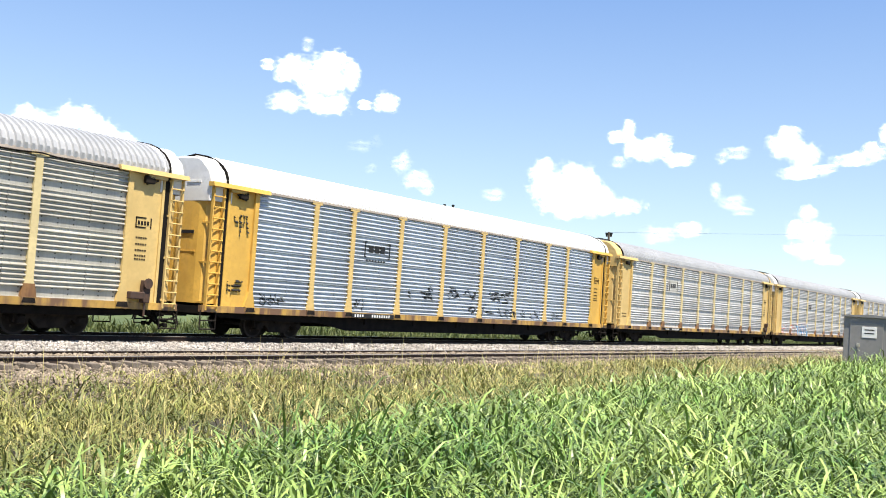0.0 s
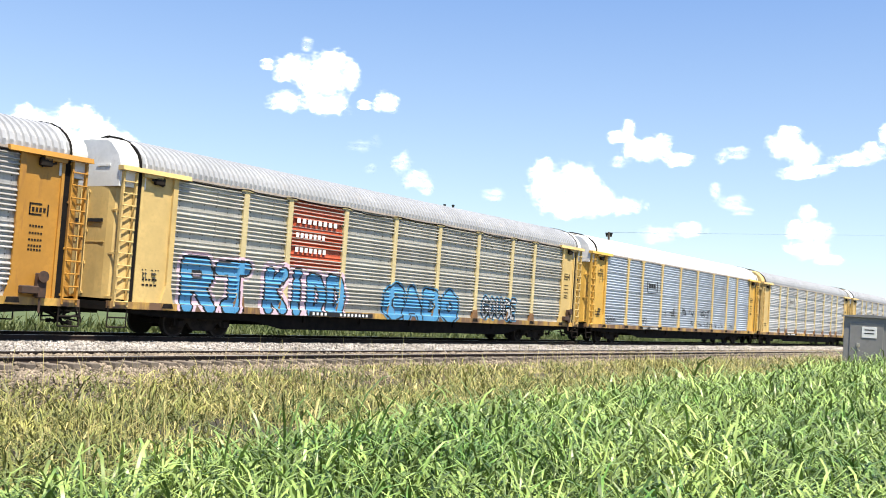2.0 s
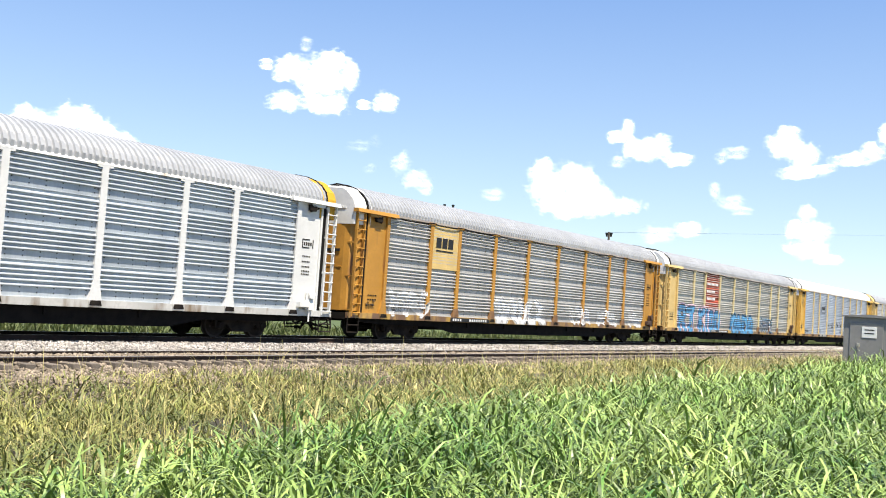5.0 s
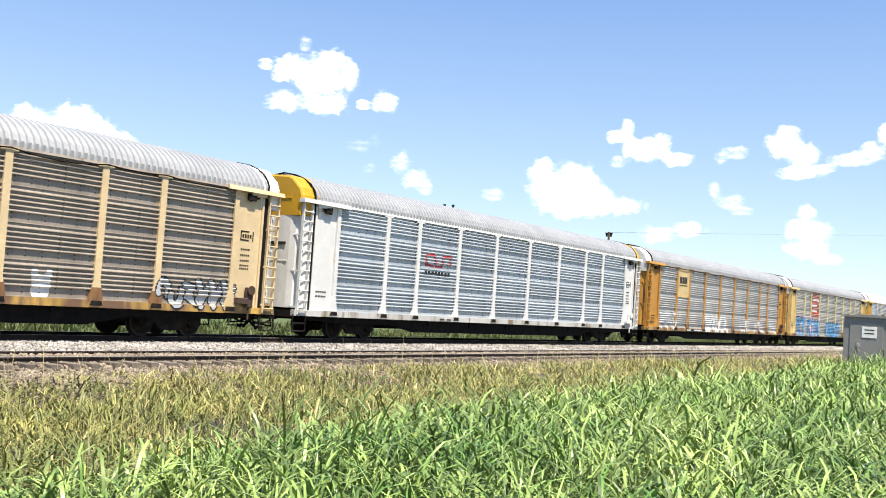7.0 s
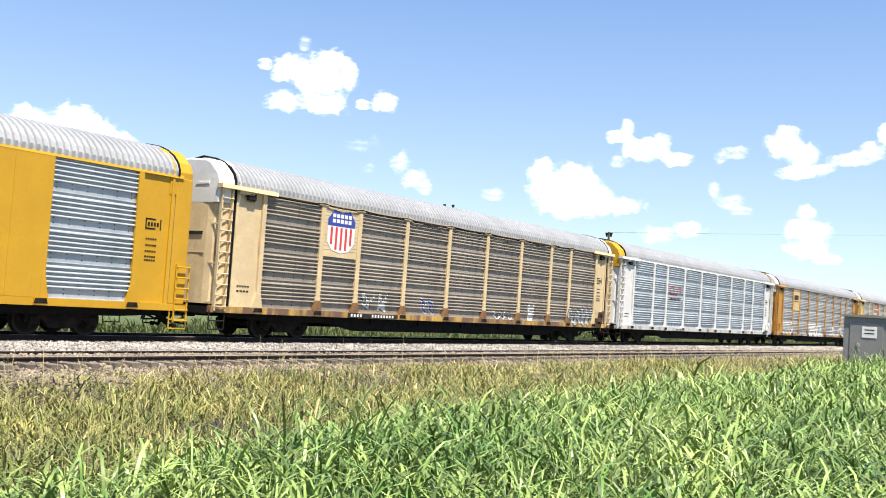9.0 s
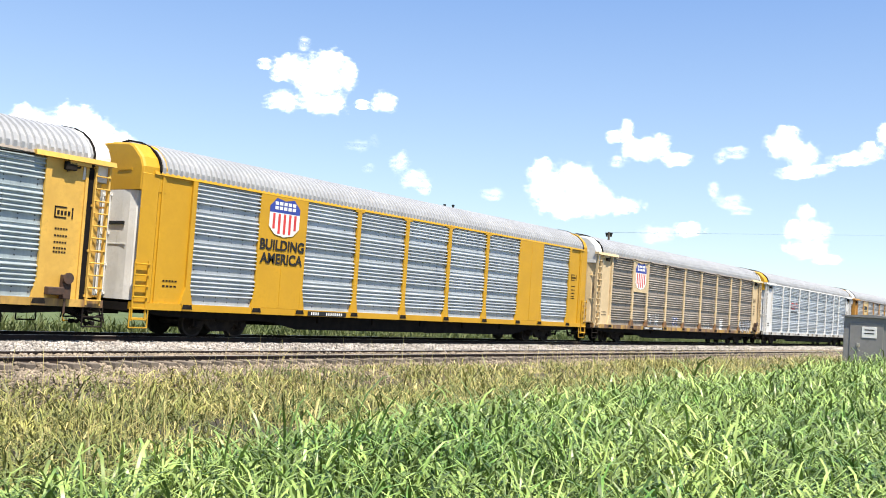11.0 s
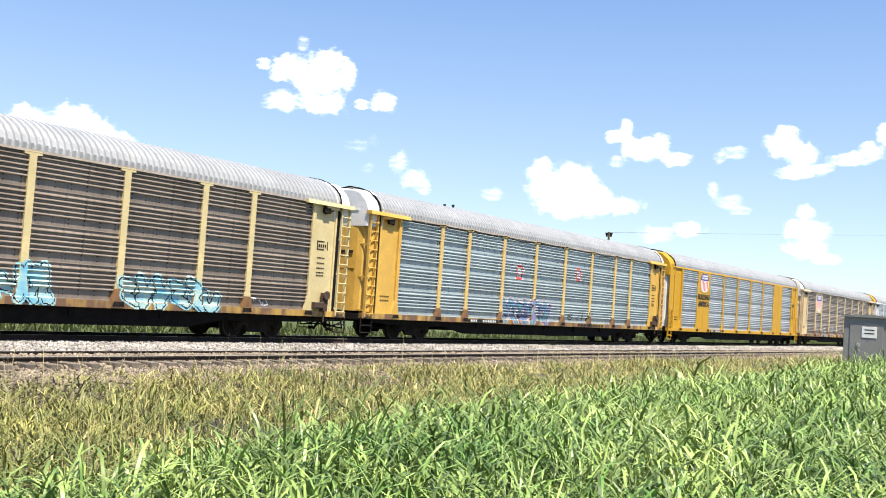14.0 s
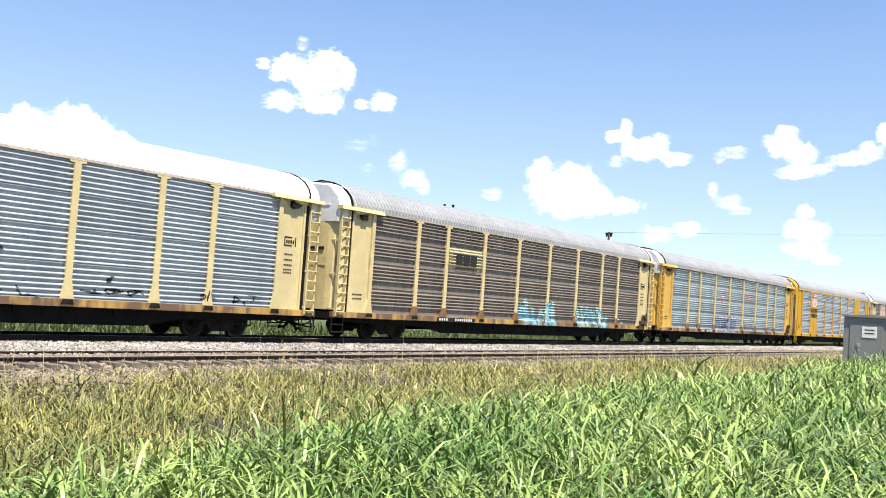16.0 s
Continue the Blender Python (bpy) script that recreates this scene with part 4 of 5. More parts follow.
    for x, z, w in ((-3.1, 3.0, 0.5), (2.7, 3.25, 0.45)):
        sprayed(i, "grouped", x, z, w, 0.55, [[(0.1, 0), (0.9, 0), (1, 0.15), (1, 0.85), (0.9, 1), (0.1, 1), (0, 0.85), (0, 0.15), (0.1, 0)]], 0.045, [RED_MARK, WHITE_SPRAY], "red rounded emblem with white edge", 0.045, 0, 0.03, "emblem")
        sprayed(i, "grouped", x + 0.1, z + 0.1, w - 0.2, 0.35, [[(0, 0.9), (1, 0.6), (0.2, 0.4), (1, 0.1)]], 0.05, [WHITE_SPRAY], "", 0.0, 0, 0.03, "emblem")
    sprayed(i, "grouped", -4.2, 1.05, 4.4, 0.95, lump_row(7, 77), 0.13, [VIOLET_PAINT, BLACK_PAINT, PINK_PAINT], "violet and green spray-painted piece", 0.035, 0.05)
    scrawl(i, "grouped", -4.0, 1.15, 3.8, 0.7, 79, n=7)
    scrawl(i, "grouped", 2.0, 1.2, 2.6, 0.6, 47, n=4)
    bars(i, row_of_bars(3.0, 6.0, 0.97, 1.09, 9, 0.3), 0.137, BLACK_PAINT, "lettering")

    j = autorack(10, "dark brown weathered car carrier with cream posts and turquoise graffiti", SHEET_DARK, CREAM, CREAM, CAP_WHITE, ROOF_GALV, SILL_OLD)
    reporting_plate(j, -7.7, -4.9)
    sprayed(j, "grouped", -6.95, 3.2, 2.35, 0.6, [[(0, 0), (1, 0), (1, 0.35), (0, 0.35), (0, 0.7), (1, 0.7), (1, 1), (0, 1)]], 0.12, [CREAM], "cream painted placard", 0.0, 0, 0.05, "placard")
    bars(j, row_of_bars(-6.5, -4.9, 3.28, 3.72, 3, 0.12) + [(-6.5, -4.9, 3.12, 3.18)], 0.07, BLACK_PAINT, "emblem")
    sprayed(j, "grouped", -1.3, 1.0, 3.8, 0.95, wild_row(10, 61), 0.10, [PALE_CYAN, TRUCK_STEEL, PALE_CYAN], "turquoise spray-painted piece with dark edge", 0.03, 0.05)
    sprayed(j, "grouped", 4.4, 1.05, 3.6, 0.75, lump_row(6, 62), 0.12, [PALE_CYAN, BLACK_PAINT, PALE_CYAN], "turquoise spray-painted piece with dark edge", 0.04, 0.05)
    scrawl(j, "grouped", 9.4, 1.2, 0.9, 0.25, 64, WHITE_SPRAY, 3)

    k = autorack(11, "bluish silver ridged car carrier with cream posts and white roof", SHEET_BLUISH, CREAM, CREAM, CAP_WHITE, ROOF_WHITE, SILL_OLD, kind="even", brake=False, rusty=False)
    reporting_plate(k)
    for x, z, w, s in ((0.6, 1.15, 3.0, 71), (4.7, 1.2, 2.2, 72), (8.9, 1.25, 0.6, 73), (10.2, 1.2, 1.0, 74)):
        scrawl(k, "even", x, z, w, 0.3, s, n=3)
    for x, z in ((1.4, 2.15), (2.3, 2.2), (5.6, 1.65), (2.0, 2.0)):
        sprayed(k, "even", x, z, 0.12, 0.1, [[(0, 0), (1, 1)]], 0.06, [BLACK_PAINT], "black sprayed dot", 0, 0, 0.03)
    for car in (d, e, g, i):
        put("eave_cable", "cable", cable_mesh, BLACK_STEEL, car)
    for car in (b, c, d, e, f, g, h, i, j, k):
        end_stencils(car)


def shield(parent, x0, z0, w, h, out):
    """A plain shield: blue head, white and red stripes below."""
    y = -SIDE - out
    bm = bmesh.new()
    head = [(0.02, 0.62), (0.02, 0.78), (0.10, 0.86), (0.22, 1.0), (0.5, 0.94), (0.78, 1.0), (0.90, 0.86), (0.98, 0.78), (0.98, 0.62)]
    foot = [(0.02, 0.62), (0.02, 0.25), (0.2, 0.06), (0.5, 0.0), (0.8, 0.06), (0.98, 0.25), (0.98, 0.62)]
    prism(bm, [(x0 + u * w, z0 + v * h) for u, v in head], "y", y - 0.010, y, 0)
    prism(bm, [(x0 + u * w, z0 + v * h) for u, v in foot[::-1]], "y", y - 0.008, y, 1)
    for i in range(5):
        u = 0.12 + i * 0.17
        low = 0.20 if i in (0, 4) else 0.08
        box(bm, (x0 + u * w, y - 0.014, z0 + low * h), (x0 + (u + 0.075) * w, y - 0.006, z0 + 0.60 * h), mat=2)
    for v in (0.70, 0.82):
        for u in range(5):
            box(bm, (x0 + (0.17 + u * 0.14) * w, y - 0.016, z0 + v * h), (x0 + (0.27 + u * 0.14) * w, y - 0.008, z0 + (v + 0.085) * h), mat=1)
    return part("emblem", bm, [BLUE_MARK, WHITE_MARK, RED_MARK], parent, "blue, white and red shield")


def slogan(parent, words, xc, zs, size):
    for word, z in zip(words, zs):
        text = bpy.data.curves.new("slogan", "FONT")
        text.body, text.size, text.extrude, text.align_x = word, size * 1.35, 0.004, "CENTER"
        text.offset = 0.012
        ob = bpy.data.objects.new("slogan", text)
        scene.collection.objects.link(ob)
        bpy.context.view_layer.update()
        data = bpy.data.meshes.new_from_object(ob.evaluated_get(bpy.context.evaluated_depsgraph_get()))
        bpy.data.objects.remove(ob)
        data.materials.append(BLACK_PAINT)
        made = new("lettering", data)
        made.parent = parent
        made.matrix_basis = pose(xc, -SIDE - 0.102, z, 90)
        tagged(made, "black painted slogan")


ORANGE_YELLOW = paint("deep_yellow_paint", (0.66, 0.40, 0.08), amount=0.25)
build_train()


# ---- signal cabinet, poles and wires ----
def direction(az, el):
    a, e = radians(az), radians(el)
    return Vector((math.sin(a) * math.cos(e), math.cos(a) * math.cos(e), math.sin(e)))


def signal_cabinet():
    base = thing("signal_cabinet", "grey steel trackside signal cabinet with white notice", "cabinet")
    x, y = 48.8, 11.02
    bm = bmesh.new()
    box(bm, (0, -2.4, 0.12), (1.9, 0, 2.78), 0.02)
    part("body", bm, CABINET_GREY, base)
    bm = bmesh.new()
    prism(bm, [(-2.5, 2.78), (0.1, 2.78), (0.1, 2.84), (-1.2, 2.92), (-2.5, 2.84)], "x", -0.1, 2.0)
    part("roof", bm, CABINET_GREY, base)
    bm = bmesh.new()
    box(bm, (-0.03, -1.72, 0.35), (0.0, -0.28, 2.55), 0.01)
    door = part("door", bm, CABINET_GREY, base)
    bm = bmesh.new()
    box(bm, (-0.05, -1.45, 1.86), (-0.03, -0.80, 2.36), 0.005)
    notice = part("notice", bm, WHITE_MARK, door, "white notice")
    bm = bmesh.new()
    for z in (2.20, 2.04):
        box(bm, (-0.056, -1.34, z), (-0.049, -0.92, z + 0.045))
    part("lettering", bm, TRUCK_STEEL, notice)
    bm = bmesh.new()
    box(bm, (-0.09, -0.74, 1.42), (-0.03, -0.60, 1.60), 0.015)
    rod(bm, (-0.07, -0.67, 1.44), (-0.07, -0.67, 1.28), 0.03, 8)
    part("handle", bm, BRIGHT_STEEL, door, "steel handle")
    bm = bmesh.new()
    box(bm, (-0.15, -2.6, -0.22), (2.05, 0.15, 0.12), 0.02)
    part("plinth", bm, GRAVEL_ROAD, base)
    base.matrix_basis = pose(x, y, ground_z(y) + 0.19)
    return base


signal_cabinet()


def utility_pole(az, el, far, label, arms):
    base = thing("utility_pole", label, "pole", "line of utility poles")
    d = direction(az, 0)
    x, y = d.x * far, d.y * far
    top = EYE[2] + far * math.tan(radians(el))
    g = ground_z(y)
    bm = bmesh.new()
    rod(bm, (0, 0, 0), (0, 0, top - g), 0.17, 10, 0.11)
    part("shaft", bm, POLE_WOOD, base)
    for z, w in arms:
        bm = bmesh.new()
        box(bm, (-w, -0.06, top - g + z), (w, 0.06, top - g + z + 0.12), 0.01)
        arm = part("crossarm", bm, POLE_WOOD, base)
        for s in (-1, 1):
            bm = bmesh.new()
            rod(bm, (s * (w - 0.1), 0, top - g + z + 0.1), (s * (w - 0.1), 0, top - g + z + 0.42), 0.10, 8, 0.17)
            part("insulator", bm, GLASS_BLACK, arm)
    base.matrix_basis = pose(x, y, g, 0, 0, -az)
    return Vector((x, y, top))


pole_a = utility_pole(64.62, 4.62, 105, "wooden utility pole with short crossarm", ((-0.5, 0.32),))
pole_b = utility_pole(55.42, 5.46, 105, "wooden utility pole top with two insulators", ((-0.1, 0.55),))


def wire(a, b, sag, r=0.02):
    bm = bmesh.new()
    n = 14
    pts = [a.lerp(b, i / n) - Vector((0, 0, sag * 4 * (i / n) * (1 - i / n))) for i in range(n + 1)]
    for p, q in zip(pts, pts[1:]):
        rod(bm, p, q, r, 5)
    return tagged(mesh_object("overhead_wire", bm, BLACK_STEEL), "thin sagging overhead wire", "wire", "overhead wires")


far_end = Vector((900.0, 95.0, 84.5))
wire(pole_a - Vector((0, 0, 0.05)), far_end, 0.3, 0.011)


# ---- clouds ----
FAR = 2500.0
UNIT = FAR / 1770.0
THICK = 22.0                        # half the depth of a full cloud, in units


def cloud_material(name, thin, cover):
    """White vapour that thins out towards its rim, by the cloud's own density and a fine noise."""
    m = bpy.data.materials.new(name)
    m.use_nodes = True
    n, link = m.node_tree.nodes, m.node_tree.links.new
    body = n["Principled BSDF"]
    body.inputs["Base Color"].default_value = (0.74, 0.75, 0.77, 1)
    body.inputs["Roughness"].default_value = 1.0
    body.inputs["Specular IOR Level"].default_value = 0.0
    # a glow added to the vapour keeps the shaded undersides white
    body.inputs["Emission Color"].default_value = (0.9, 0.95, 1.0, 1)
    body.inputs["Emission Strength"].default_value = 0.45
    clear = n.new("ShaderNodeBsdfTransparent")
    mixer = n.new("ShaderNodeMixShader")
    where = n.new("ShaderNodeTexCoord")
    tex = n.new("ShaderNodeTexNoise")
    tex.inputs["Scale"].default_value, tex.inputs["Detail"].default_value = 0.07, 6
    link(where.outputs["Object"], tex.inputs["Vector"])
    total = n.new("ShaderNodeMath")
    total.operation = "MULTIPLY_ADD"
    total.inputs[1].default_value = 0.30
    link(tex.outputs["Fac"], total.inputs[0])
    apart = n.new("ShaderNodeSeparateXYZ")
    link(where.outputs["Object"], apart.inputs[0])
    scaled = n.new("ShaderNodeMath")                # how thick the vapour is here: density from the bulge
    scaled.operation = "DIVIDE"
    scaled.inputs[1].default_value = THICK * UNIT
    link(apart.outputs["Y"], scaled.inputs[0])
    squared = n.new("ShaderNodeMath")
    squared.operation = "MULTIPLY"
    link(scaled.outputs[0], squared.inputs[0])
    link(scaled.outputs[0], squared.inputs[1])
    link(squared.outputs[0], total.inputs[2])
    r = n.new("ShaderNodeMapRange")
    r.interpolation_type = "SMOOTHSTEP"
    r.inputs["From Min"].default_value, r.inputs["From Max"].default_value = 0.36, 0.36 + thin
    r.inputs["To Max"].default_value = cover
    link(total.outputs[0], r.inputs["Value"])
    link(r.outputs[0], mixer.inputs[0])
    link(clear.outputs[0], mixer.inputs[1])
    link(body.outputs[0], mixer.inputs[2])
    link(mixer.outputs[0], n["Material Output"].inputs["Surface"])
    return m


CLOUD_KINDS = (cloud_material("sunlit_cloud", 1.15, 0.98), cloud_material("thin_cloud", 1.5, 0.42), cloud_material("faint_cloud", 1.6, 0.15))
CLOUDS = []


def cloud(az, el, lumps, seed, label, drift, kind):
    """lumps: middle and half sizes of the heaps that make it up, across and up. The cloud is a closed body, thick where it is dense."""
    base = thing("cloud", label, "cloud", "fair-weather clouds")
    pad, cell = 14.0, 1.6
    x0, x1 = min(a - c for a, b, c, d in lumps) - pad, max(a + c for a, b, c, d in lumps) + pad
    z0, z1 = min(b - d for a, b, c, d in lumps) - pad, max(b + d for a, b, c, d in lumps) + pad
    xs, zs = np.arange(x0, x1, cell), np.arange(z0, z1, cell)
    gx, gz = np.meshgrid(xs, zs)
    heap = np.zeros(gx.shape)
    for a, b, c, d in lumps:
        heap += np.exp(5.0 * np.clip(1.0 - np.hypot((gx - a) / c, (gz - b) / d), -2.0, 1.0))
    heap = np.log(heap) / 5.0
    off = seed * 37.0
    rough = np.array([[0.62 * noise.noise((x / 26, z / 20, off)) + 0.40 * noise.noise((x / 11, z / 9, off + 5)) + 0.22 * noise.noise((x / 5, z / 4.4, off + 9))
                       + 0.12 * noise.noise((x / 2.4, z / 2.2, off + 14)) for x in xs] for z in zs])
    dens = heap * 1.25 + (0.66 if kind == 0 else 0.8) * rough + 0.02
    edge = np.minimum(np.minimum(gx - x0, x1 - gx), np.minimum(gz - z0, z1 - gz))
    dens = np.where(edge < 6, np.minimum(dens, (edge - 6) * 0.1), dens)
    bulge = THICK * np.sqrt(np.clip(dens + 0.10, 0, 1.4))
    nx, nz = len(xs), len(zs)
    front = np.stack([gx, -bulge, gz], -1).reshape(-1, 3)
    back = np.stack([gx, bulge, gz], -1).reshape(-1, 3)
    keep = dens > -0.10
    faces = []
    for j in range(nz - 1):
        for i in range(nx - 1):
            if keep[j, i] or keep[j, i + 1] or keep[j + 1, i] or keep[j + 1, i + 1]:
                p, q = j * nx + i, (j + 1) * nx + i
                faces += [(p, p + 1, q + 1, q), (nx * nz + p, nx * nz + q, nx * nz + q + 1, nx * nz + p + 1)]
    used = sorted({k for f in faces for k in f})
    place = {k: i for i, k in enumerate(used)}
    points = (np.concatenate([front, back]) * UNIT)[used]
    ob = flat_mesh("cloud_body", [tuple(p) for p in points], [tuple(place[k] for k in f) for f in faces], CLOUD_KINDS[kind], kind="stuff", parent=base)
    ob.data.polygons.foreach_set("use_smooth", [True] * len(faces))
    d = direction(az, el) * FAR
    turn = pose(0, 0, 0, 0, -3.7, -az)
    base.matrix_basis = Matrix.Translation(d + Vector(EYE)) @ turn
    CLOUDS.append((base, d + Vector(EYE), turn, drift))


def build_clouds():
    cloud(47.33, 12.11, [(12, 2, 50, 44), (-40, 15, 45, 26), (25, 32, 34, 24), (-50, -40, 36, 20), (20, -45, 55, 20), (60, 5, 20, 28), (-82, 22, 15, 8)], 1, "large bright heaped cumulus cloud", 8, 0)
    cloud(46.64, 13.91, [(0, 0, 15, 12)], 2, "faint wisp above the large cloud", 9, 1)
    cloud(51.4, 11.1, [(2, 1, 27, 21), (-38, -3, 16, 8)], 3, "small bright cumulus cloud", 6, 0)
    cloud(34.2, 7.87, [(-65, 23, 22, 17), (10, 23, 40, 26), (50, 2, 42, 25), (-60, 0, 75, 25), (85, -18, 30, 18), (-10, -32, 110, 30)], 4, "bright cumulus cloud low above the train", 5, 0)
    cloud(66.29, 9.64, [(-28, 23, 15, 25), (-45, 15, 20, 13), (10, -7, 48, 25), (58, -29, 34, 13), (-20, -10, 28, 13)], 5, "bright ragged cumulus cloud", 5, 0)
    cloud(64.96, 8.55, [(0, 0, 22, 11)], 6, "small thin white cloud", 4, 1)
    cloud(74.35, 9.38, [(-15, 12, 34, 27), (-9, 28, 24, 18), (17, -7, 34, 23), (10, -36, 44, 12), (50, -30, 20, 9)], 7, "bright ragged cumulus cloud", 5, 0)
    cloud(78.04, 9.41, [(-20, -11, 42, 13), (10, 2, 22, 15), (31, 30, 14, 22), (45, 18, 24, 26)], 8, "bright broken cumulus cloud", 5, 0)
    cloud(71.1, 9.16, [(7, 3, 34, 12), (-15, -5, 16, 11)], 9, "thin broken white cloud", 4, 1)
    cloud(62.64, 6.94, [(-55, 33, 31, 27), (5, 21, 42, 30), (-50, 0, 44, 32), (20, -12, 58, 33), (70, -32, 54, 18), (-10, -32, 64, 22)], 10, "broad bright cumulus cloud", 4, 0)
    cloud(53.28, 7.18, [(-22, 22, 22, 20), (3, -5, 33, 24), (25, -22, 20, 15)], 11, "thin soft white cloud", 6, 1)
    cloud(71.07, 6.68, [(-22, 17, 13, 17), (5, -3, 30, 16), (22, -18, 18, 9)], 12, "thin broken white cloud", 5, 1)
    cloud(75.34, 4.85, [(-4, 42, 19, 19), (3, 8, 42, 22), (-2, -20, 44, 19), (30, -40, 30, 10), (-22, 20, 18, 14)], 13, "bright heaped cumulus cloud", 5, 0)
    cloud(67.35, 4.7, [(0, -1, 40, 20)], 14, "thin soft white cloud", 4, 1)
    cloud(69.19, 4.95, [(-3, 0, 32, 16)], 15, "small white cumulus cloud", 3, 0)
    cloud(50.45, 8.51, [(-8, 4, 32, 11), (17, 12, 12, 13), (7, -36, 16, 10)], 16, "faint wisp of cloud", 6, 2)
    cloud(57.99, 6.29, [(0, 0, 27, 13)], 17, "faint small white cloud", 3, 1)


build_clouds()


# ---- plants and stones ----
def blades(rng, px, py, pz, length, width, heading, lean, bend, segs=3, droop=2.0):
    """Arching tapered blades as arrays of vertices and faces."""
    n = len(px)
    rows = []
    ca, sa = np.cos(heading), np.sin(heading)
    twist = heading + np.pi / 2 + rng.normal(0, 0.5, n)
    run, up = np.zeros(n), np.zeros(n)
    for k in range(segs + 1):
        t = k / segs
        ang = lean + bend * t ** droop
        if k:
            step = length / segs
            run, up = run + step * np.sin(ang), up + step * np.cos(ang)
        w = width * (0.55 + 1.6 * t - 1.15 * t * t) * (1 - t ** 4) + 0.0008
        x, y, z = px + run * ca, py + run * sa, pz + up
        cx, cy = w / 2 * np.cos(twist), w / 2 * np.sin(twist)
        rows.append(np.stack([x - cx, y - cy, z], 1))
        rows.append(np.stack([x + cx, y + cy, z], 1))
    m = 2 * (segs + 1)
    verts = np.stack(rows, 1).reshape(-1, 3)
    base = (np.arange(n) * m)[:, None]
    quads = [base + np.array([[2 * k, 2 * k + 1, 2 * k + 3, 2 * k + 2]]) for k in range(segs)]
    return verts, np.concatenate(quads, 0)


def join_arrays(parts):
    vs, fs, k = [], [], 0
    for v, f in parts:
        vs.append(v)
        fs.append(f + k)
        k += len(v)
    return np.concatenate(vs), np.concatenate(fs)


def fast_mesh(name, verts, quads, mat, label, category):
    data = bpy.data.meshes.new(name)
    nf = len(quads)
    data.vertices.add(len(verts))
    data.vertices.foreach_set("co", np.ascontiguousarray(verts, dtype=np.float32).ravel())
    k = quads.shape[1]
    data.loops.add(nf * k)
    data.loops.foreach_set("vertex_index", np.ascontiguousarray(quads, dtype=np.int32).ravel())
    data.polygons.add(nf)
    data.polygons.foreach_set("loop_start", np.arange(nf, dtype=np.int32) * k)
    data.update(calc_edges=True)
    data.validate()
    data.materials.append(mat)
    return tagged(new(name, data), label, category, "", "stuff")


def crop_edge(x):
    return 6.2 + 2.5 * (1 - np.exp(-np.maximum(x, 0) / 11.0))


def ground_at(y):
    return np.interp(y, [p[0] for p in ground_line], [p[1] for p in ground_line])


def scatter(rng, x0, x1, y0, y1, density, keep):
    n = int((x1 - x0) * (y1 - y0) * density)
    x, y = rng.uniform(x0, x1, n), rng.uniform(y0, y1, n)
    k = keep(x, y)
    return x[k], y[k]


def patch(x, y, s, seed):
    """A smooth value between -1 and 1 that changes over about s metres."""
    a = np.sin(x / s * 2.1 + seed) + np.sin(y / s * 2.7 + 1.7 * seed) + np.sin((x + y) / s * 1.3 + 2.3 * seed) + np.sin((x - 1.7 * y) / s * 0.9 + seed)
    return a / 4


def in_sector(x, y):
    az = np.degrees(np.arctan2(x, y))
    return (az > 19) & (az < 95)


def build_crop():
    rng = np.random.default_rng(11)
    sets = []
    for x0, x1, dens in ((0.5, 9, 110), (9, 18, 76), (18, 34, 38), (34, 70, 16)):
        x, y = scatter(rng, x0, x1, -1.5, 10.2, dens, lambda x, y: (y < crop_edge(x) + rng.normal(0, 0.25, len(x))) & in_sector(x, y) & (np.hypot(x, y) > 4.6))
        h = 0.82 + 0.12 * patch(x, y, 3.0, 1.0) + rng.normal(0, 0.09, len(x))
        h *= np.clip(0.97 + 0.011 * x, 1, 1.38)
        h *= np.clip(1.1 - 0.5 * np.clip(1 - (crop_edge(x) - y) / 0.8, 0, 1), 0.4, 1.2)
        for leaf in range(7):
            n = len(x)
            start = h * (0.04 + 0.09 * leaf) * rng.uniform(0.8, 1.1, n)
            length = rng.uniform(0.42, 0.78, n) * h / 0.82
            wide = rng.uniform(0.014, 0.028, n) * (1.0 if x0 < 9 else 1.2 if x0 < 18 else 1.7)
            head = rng.uniform(0, 2 * np.pi, n)
            lean = np.abs(rng.normal(0.10, 0.09, n))
            bend = np.abs(rng.normal(2.7, 0.6, n))
            sets.append(blades(rng, x + rng.normal(0, 0.04, n), y + rng.normal(0, 0.04, n), ground_at(y) + start, length, wide, head, lean, bend, 6 if x0 < 18 else 4, 2.3))
    v, f = join_arrays(sets)
    fast_mesh("crop_plants", v, f, CROP, "dense tall green leafy forage crop in the field", "crop")


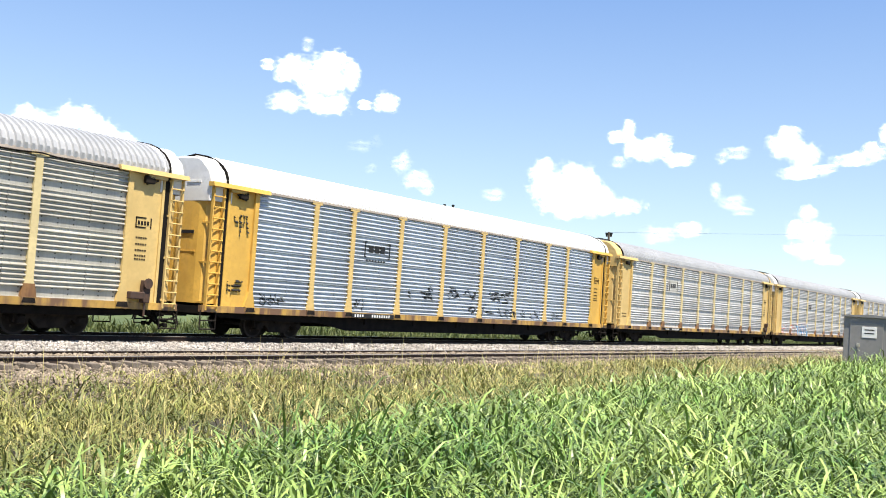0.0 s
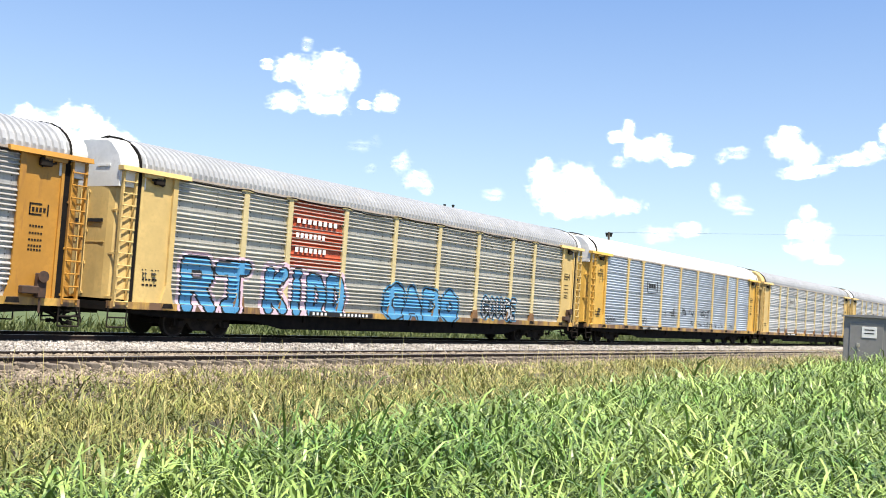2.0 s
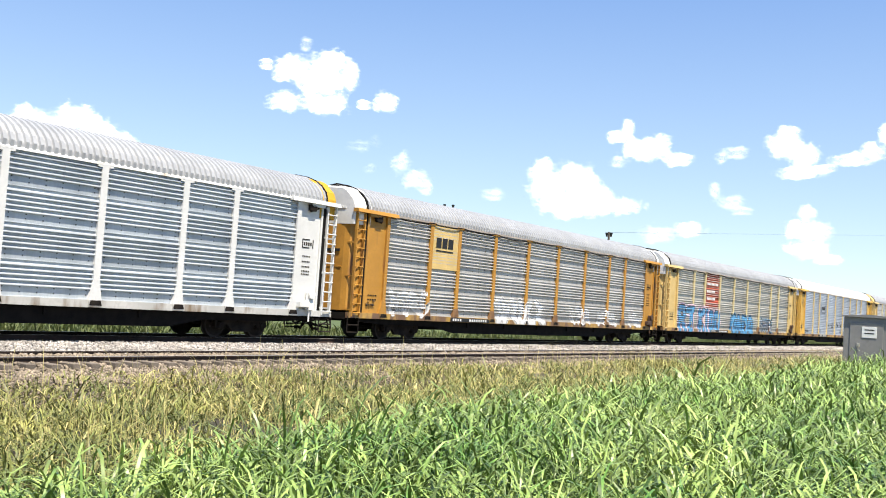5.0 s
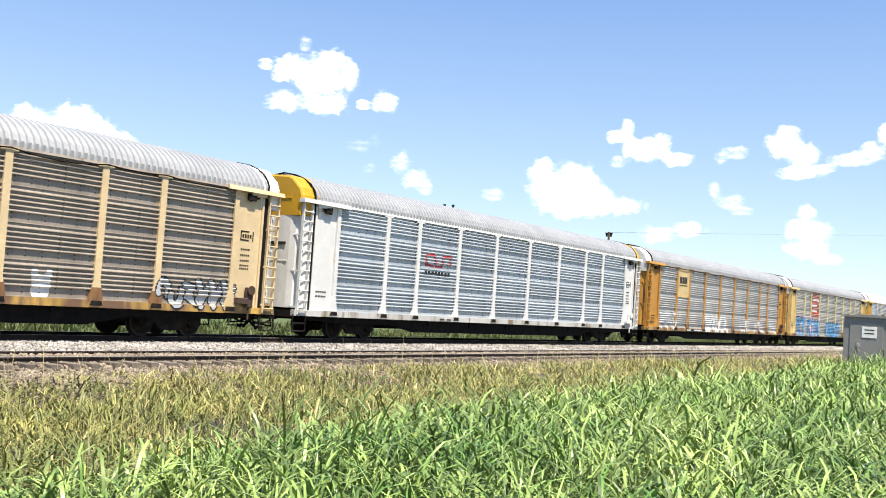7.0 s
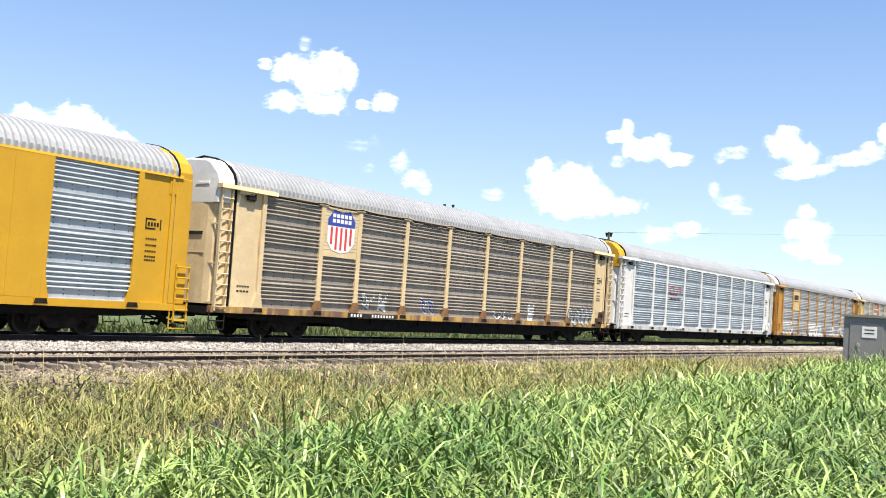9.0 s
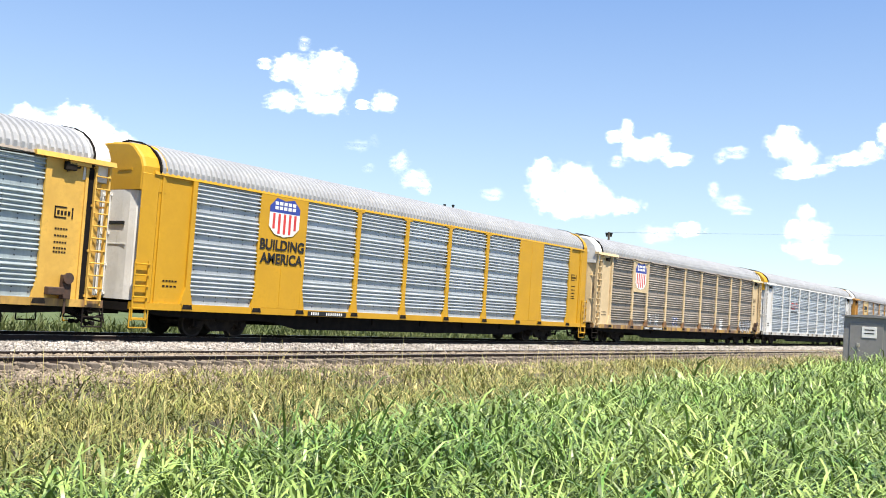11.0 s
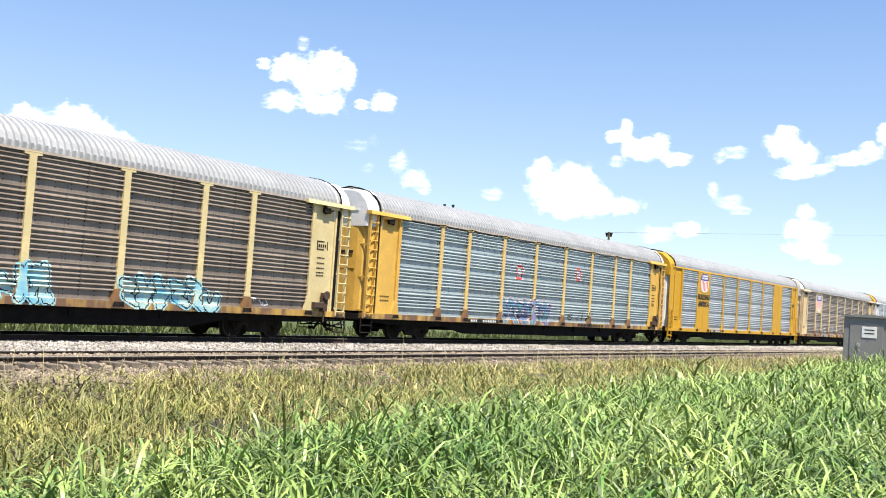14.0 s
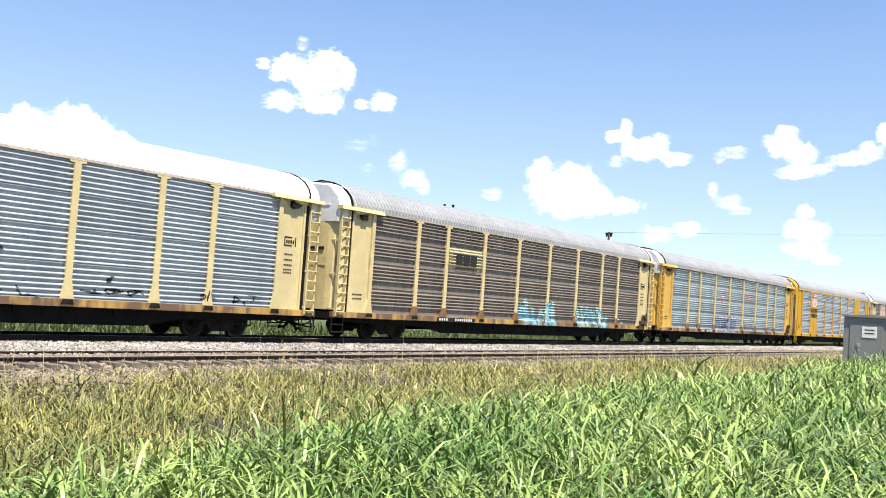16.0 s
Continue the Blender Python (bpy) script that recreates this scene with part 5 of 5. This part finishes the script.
def build_weeds():
    rng = np.random.default_rng(12)
    green, straw = [], []
    for x0, x1, dens, wk in ((1, 12, 230, 1.6), (12, 26, 230, 1.8), (26, 50, 210, 2.2), (50, 110, 85, 3.4)):
        def keep(x, y):
            thin = np.clip((18.5 - y + 0.06 * (x - 10)) / 1.8, 0.03, 1) * np.clip(0.55 + 0.6 * patch(x, y, 1.6, 2.0) + 0.75 * patch(x, y, 0.42, 7.0), 0.06, 1)
            return (y > crop_edge(x) - 0.5) & in_sector(x, y) & (rng.random(len(x)) < thin) & ~((x > 48.6) & (x < 51) & (y > 8.3) & (y < 11.3))
        x, y = scatter(rng, x0, x1, 5, 18.2, dens, keep)
        n = len(x)
        h = np.clip(rng.normal(0.44, 0.15, n) * (1 + 0.35 * patch(x, y, 3.1, 4.0)), 0.12, 0.95) * np.clip((18.9 - y) / 2.0, 0.5, 1) * (1 + 1.3 * np.exp(-((x - 45) ** 2 / 60 + (y - 9.5) ** 2 / 6)))
        args = (ground_at(y), h * 1.15, rng.uniform(0.008, 0.020, n) * wk, rng.uniform(0, 2 * np.pi, n), np.abs(rng.normal(0.35, 0.28, n)), np.abs(rng.normal(2.6, 0.9, n)))
        pick = rng.random(n) < (0.93 if x0 < 12 else 0.80)
        for flag, store in ((pick, green), (~pick, straw)):
            store.append(blades(rng, x[flag], y[flag], *(q[flag] for q in args), 3))
        # tall stems with a drooping head
        x, y = scatter(rng, x0, x1, 5, 18.6, dens * 0.022, lambda x, y: (y > crop_edge(x) - 0.3) & in_sector(x, y) & (rng.random(len(x)) < np.clip((19.5 - y) / 2.5, 0, 1)) & (patch(x, y, 2.4, 5.0) > -0.25))
        n = len(x)
        h = rng.uniform(0.5, 1.15, n)
        straw.append(blades(rng, x, y, ground_at(y), h, np.full(n, 0.0045) * wk, rng.uniform(0, 6.3, n), np.abs(rng.normal(0.06, 0.08, n)), np.abs(rng.normal(0.35, 0.3, n)), 3))
    v, f = join_arrays(green)
    fast_mesh("wild_grass", v, f, WEED, "patchy yellow-green wild grass beside the ballast", "grass")
    v, f = join_arrays(straw)
    fast_mesh("dry_grass", v, f, STRAW, "dry straw-coloured grass stems beside the ballast", "grass")


def build_far_weeds():
    rng = np.random.default_rng(13)
    sets = []
    x, y = scatter(rng, 5, 150, 26.9, 38, 30, lambda x, y: in_sector(x, y) & (rng.random(len(x)) < 0.6 + 0.5 * patch(x, y, 3.0, 3.0)))
    n = len(x)
    h = np.clip((y - 25.5) / 5, 0.3, 1) * rng.uniform(0.3, 0.75, n) * (1 + 0.6 * patch(x, y, 5.0, 6.0))
    for leaf in range(4):
        sets.append(blades(rng, x, y, ground_at(y) + h * 0.15 * leaf, h * 0.8, rng.uniform(0.03, 0.07, n), rng.uniform(0, 6.3, n), np.abs(rng.normal(0.3, 0.2, n)), np.abs(rng.normal(0.9, 0.5, n)), 3))
    v, f = join_arrays(sets)
    fast_mesh("far_weeds", v, f, BUSH, "green weeds growing beyond the train", "weeds")


OCTA_V = np.array([(1, 0, 0), (-1, 0, 0), (0, 1, 0), (0, -1, 0), (0, 0, 1), (0, 0, -1)], float)
OCTA_F = np.array([(0, 2, 4), (2, 1, 4), (1, 3, 4), (3, 0, 4), (2, 0, 5), (1, 2, 5), (3, 1, 5), (0, 3, 5)])


def build_ballast():
    rng = np.random.default_rng(14)
    xs, ys = [], []
    for x0, x1, dens in ((6, 22, 300), (22, 42, 150), (42, 100, 50)):
        x, y = scatter(rng, x0, x1, 16.2, 23.5, dens, lambda x, y: in_sector(x, y) & (rng.random(len(x)) < np.where(y < 17.0, 0.5, 1.0)) & (np.abs(np.abs(y - NEAR_Y) - 0.7525) > 0.10) & (np.abs(np.abs(y - TRAIN_Y) - 0.7525) > 0.12))
        xs.append(x)
        ys.append(y)
    x, y = np.concatenate(xs), np.concatenate(ys)
    n = len(x)
    size = rng.uniform(0.024, 0.060, n) * (1 + np.clip(x - 30, 0, 60) / 60)
    v = OCTA_V[None] * (1 + rng.normal(0, 0.22, (n, 6, 1)))
    ang = rng.uniform(0, 6.283, n)
    tilt = rng.uniform(-0.8, 0.8, n)
    c, s = np.cos(tilt)[:, None], np.sin(tilt)[:, None]
    v = np.stack([v[..., 0], v[..., 1] * c - v[..., 2] * s, v[..., 1] * s + v[..., 2] * c], -1)
    c, s = np.cos(ang)[:, None], np.sin(ang)[:, None]
    v = np.stack([v[..., 0] * c - v[..., 1] * s, v[..., 0] * s + v[..., 1] * c, v[..., 2] * 0.8], -1) * size[:, None, None]
    v += np.stack([x, y, ground_at(y) + size * 0.45 + rng.uniform(0, 0.03, n)], 1)[:, None]
    dirty = y + rng.normal(0, 0.12, n) < 20.72
    for flag, mat, label in ((~dirty, STONE, "pale grey crushed stone ballast between the tracks"), (dirty, DIRTY_STONE, "soil-stained crushed stone on the ballast shoulder")):
        m = int(flag.sum())
        f = (OCTA_F[None] + (np.arange(m) * 6)[:, None, None]).reshape(-1, 3)
        fast_mesh("ballast_stones", v[flag].reshape(-1, 3), f, mat, label, "ballast")


build_crop()
build_weeds()
build_far_weeds()
build_ballast()


# ---- what moves ----
RUN = [(0.0, 0.0), (0.5, 5.48), (1.0, 12.69), (1.5, 18.84), (2.0, 25.58), (2.5, 32.29), (3.0, 38.41), (3.5, 45.16), (4.0, 51.64), (4.5, 58.1), (5.0, 64.5), (5.5, 70.9), (6.0, 77.3),
       (6.5, 83.71), (7.0, 90.54), (7.5, 97.29), (8.0, 103.43), (8.5, 110.22), (9.0, 115.74), (9.5, 122.4), (10.0, 128.9), (10.5, 135.3), (11.0, 141.7), (11.5, 148.11), (12.0, 154.84),
       (12.5, 161.55), (13.0, 167.61), (13.5, 174.49), (14.0, 180.64), (14.5, 187.5), (15.0, 194.91), (15.5, 201.05), (16.0, 207.89)]


def motions():
    for car, x in CARS:
        walk(car, [(t, pose(x + s, TRAIN_Y, 0)) for t, s in RUN])
    times = [i / 30 for i in range(481)]
    turned = np.degrees(np.interp(times, [t for t, _ in RUN], [s for _, s in RUN]) / 0.42)
    for w, dx in WHEELS:
        walk(w, [(t, pose(dx, 0, 0.42, 0, float(a), 0)) for t, a in zip(times, turned)])
    for base, at, turn, drift in CLOUDS:
        side = Vector((-math.cos(YAW), math.sin(YAW), 0.12)) * drift * UNIT
        walk(base, [(0.0, Matrix.Translation(at) @ turn), (16.0, Matrix.Translation(at + side) @ turn)])


motions()
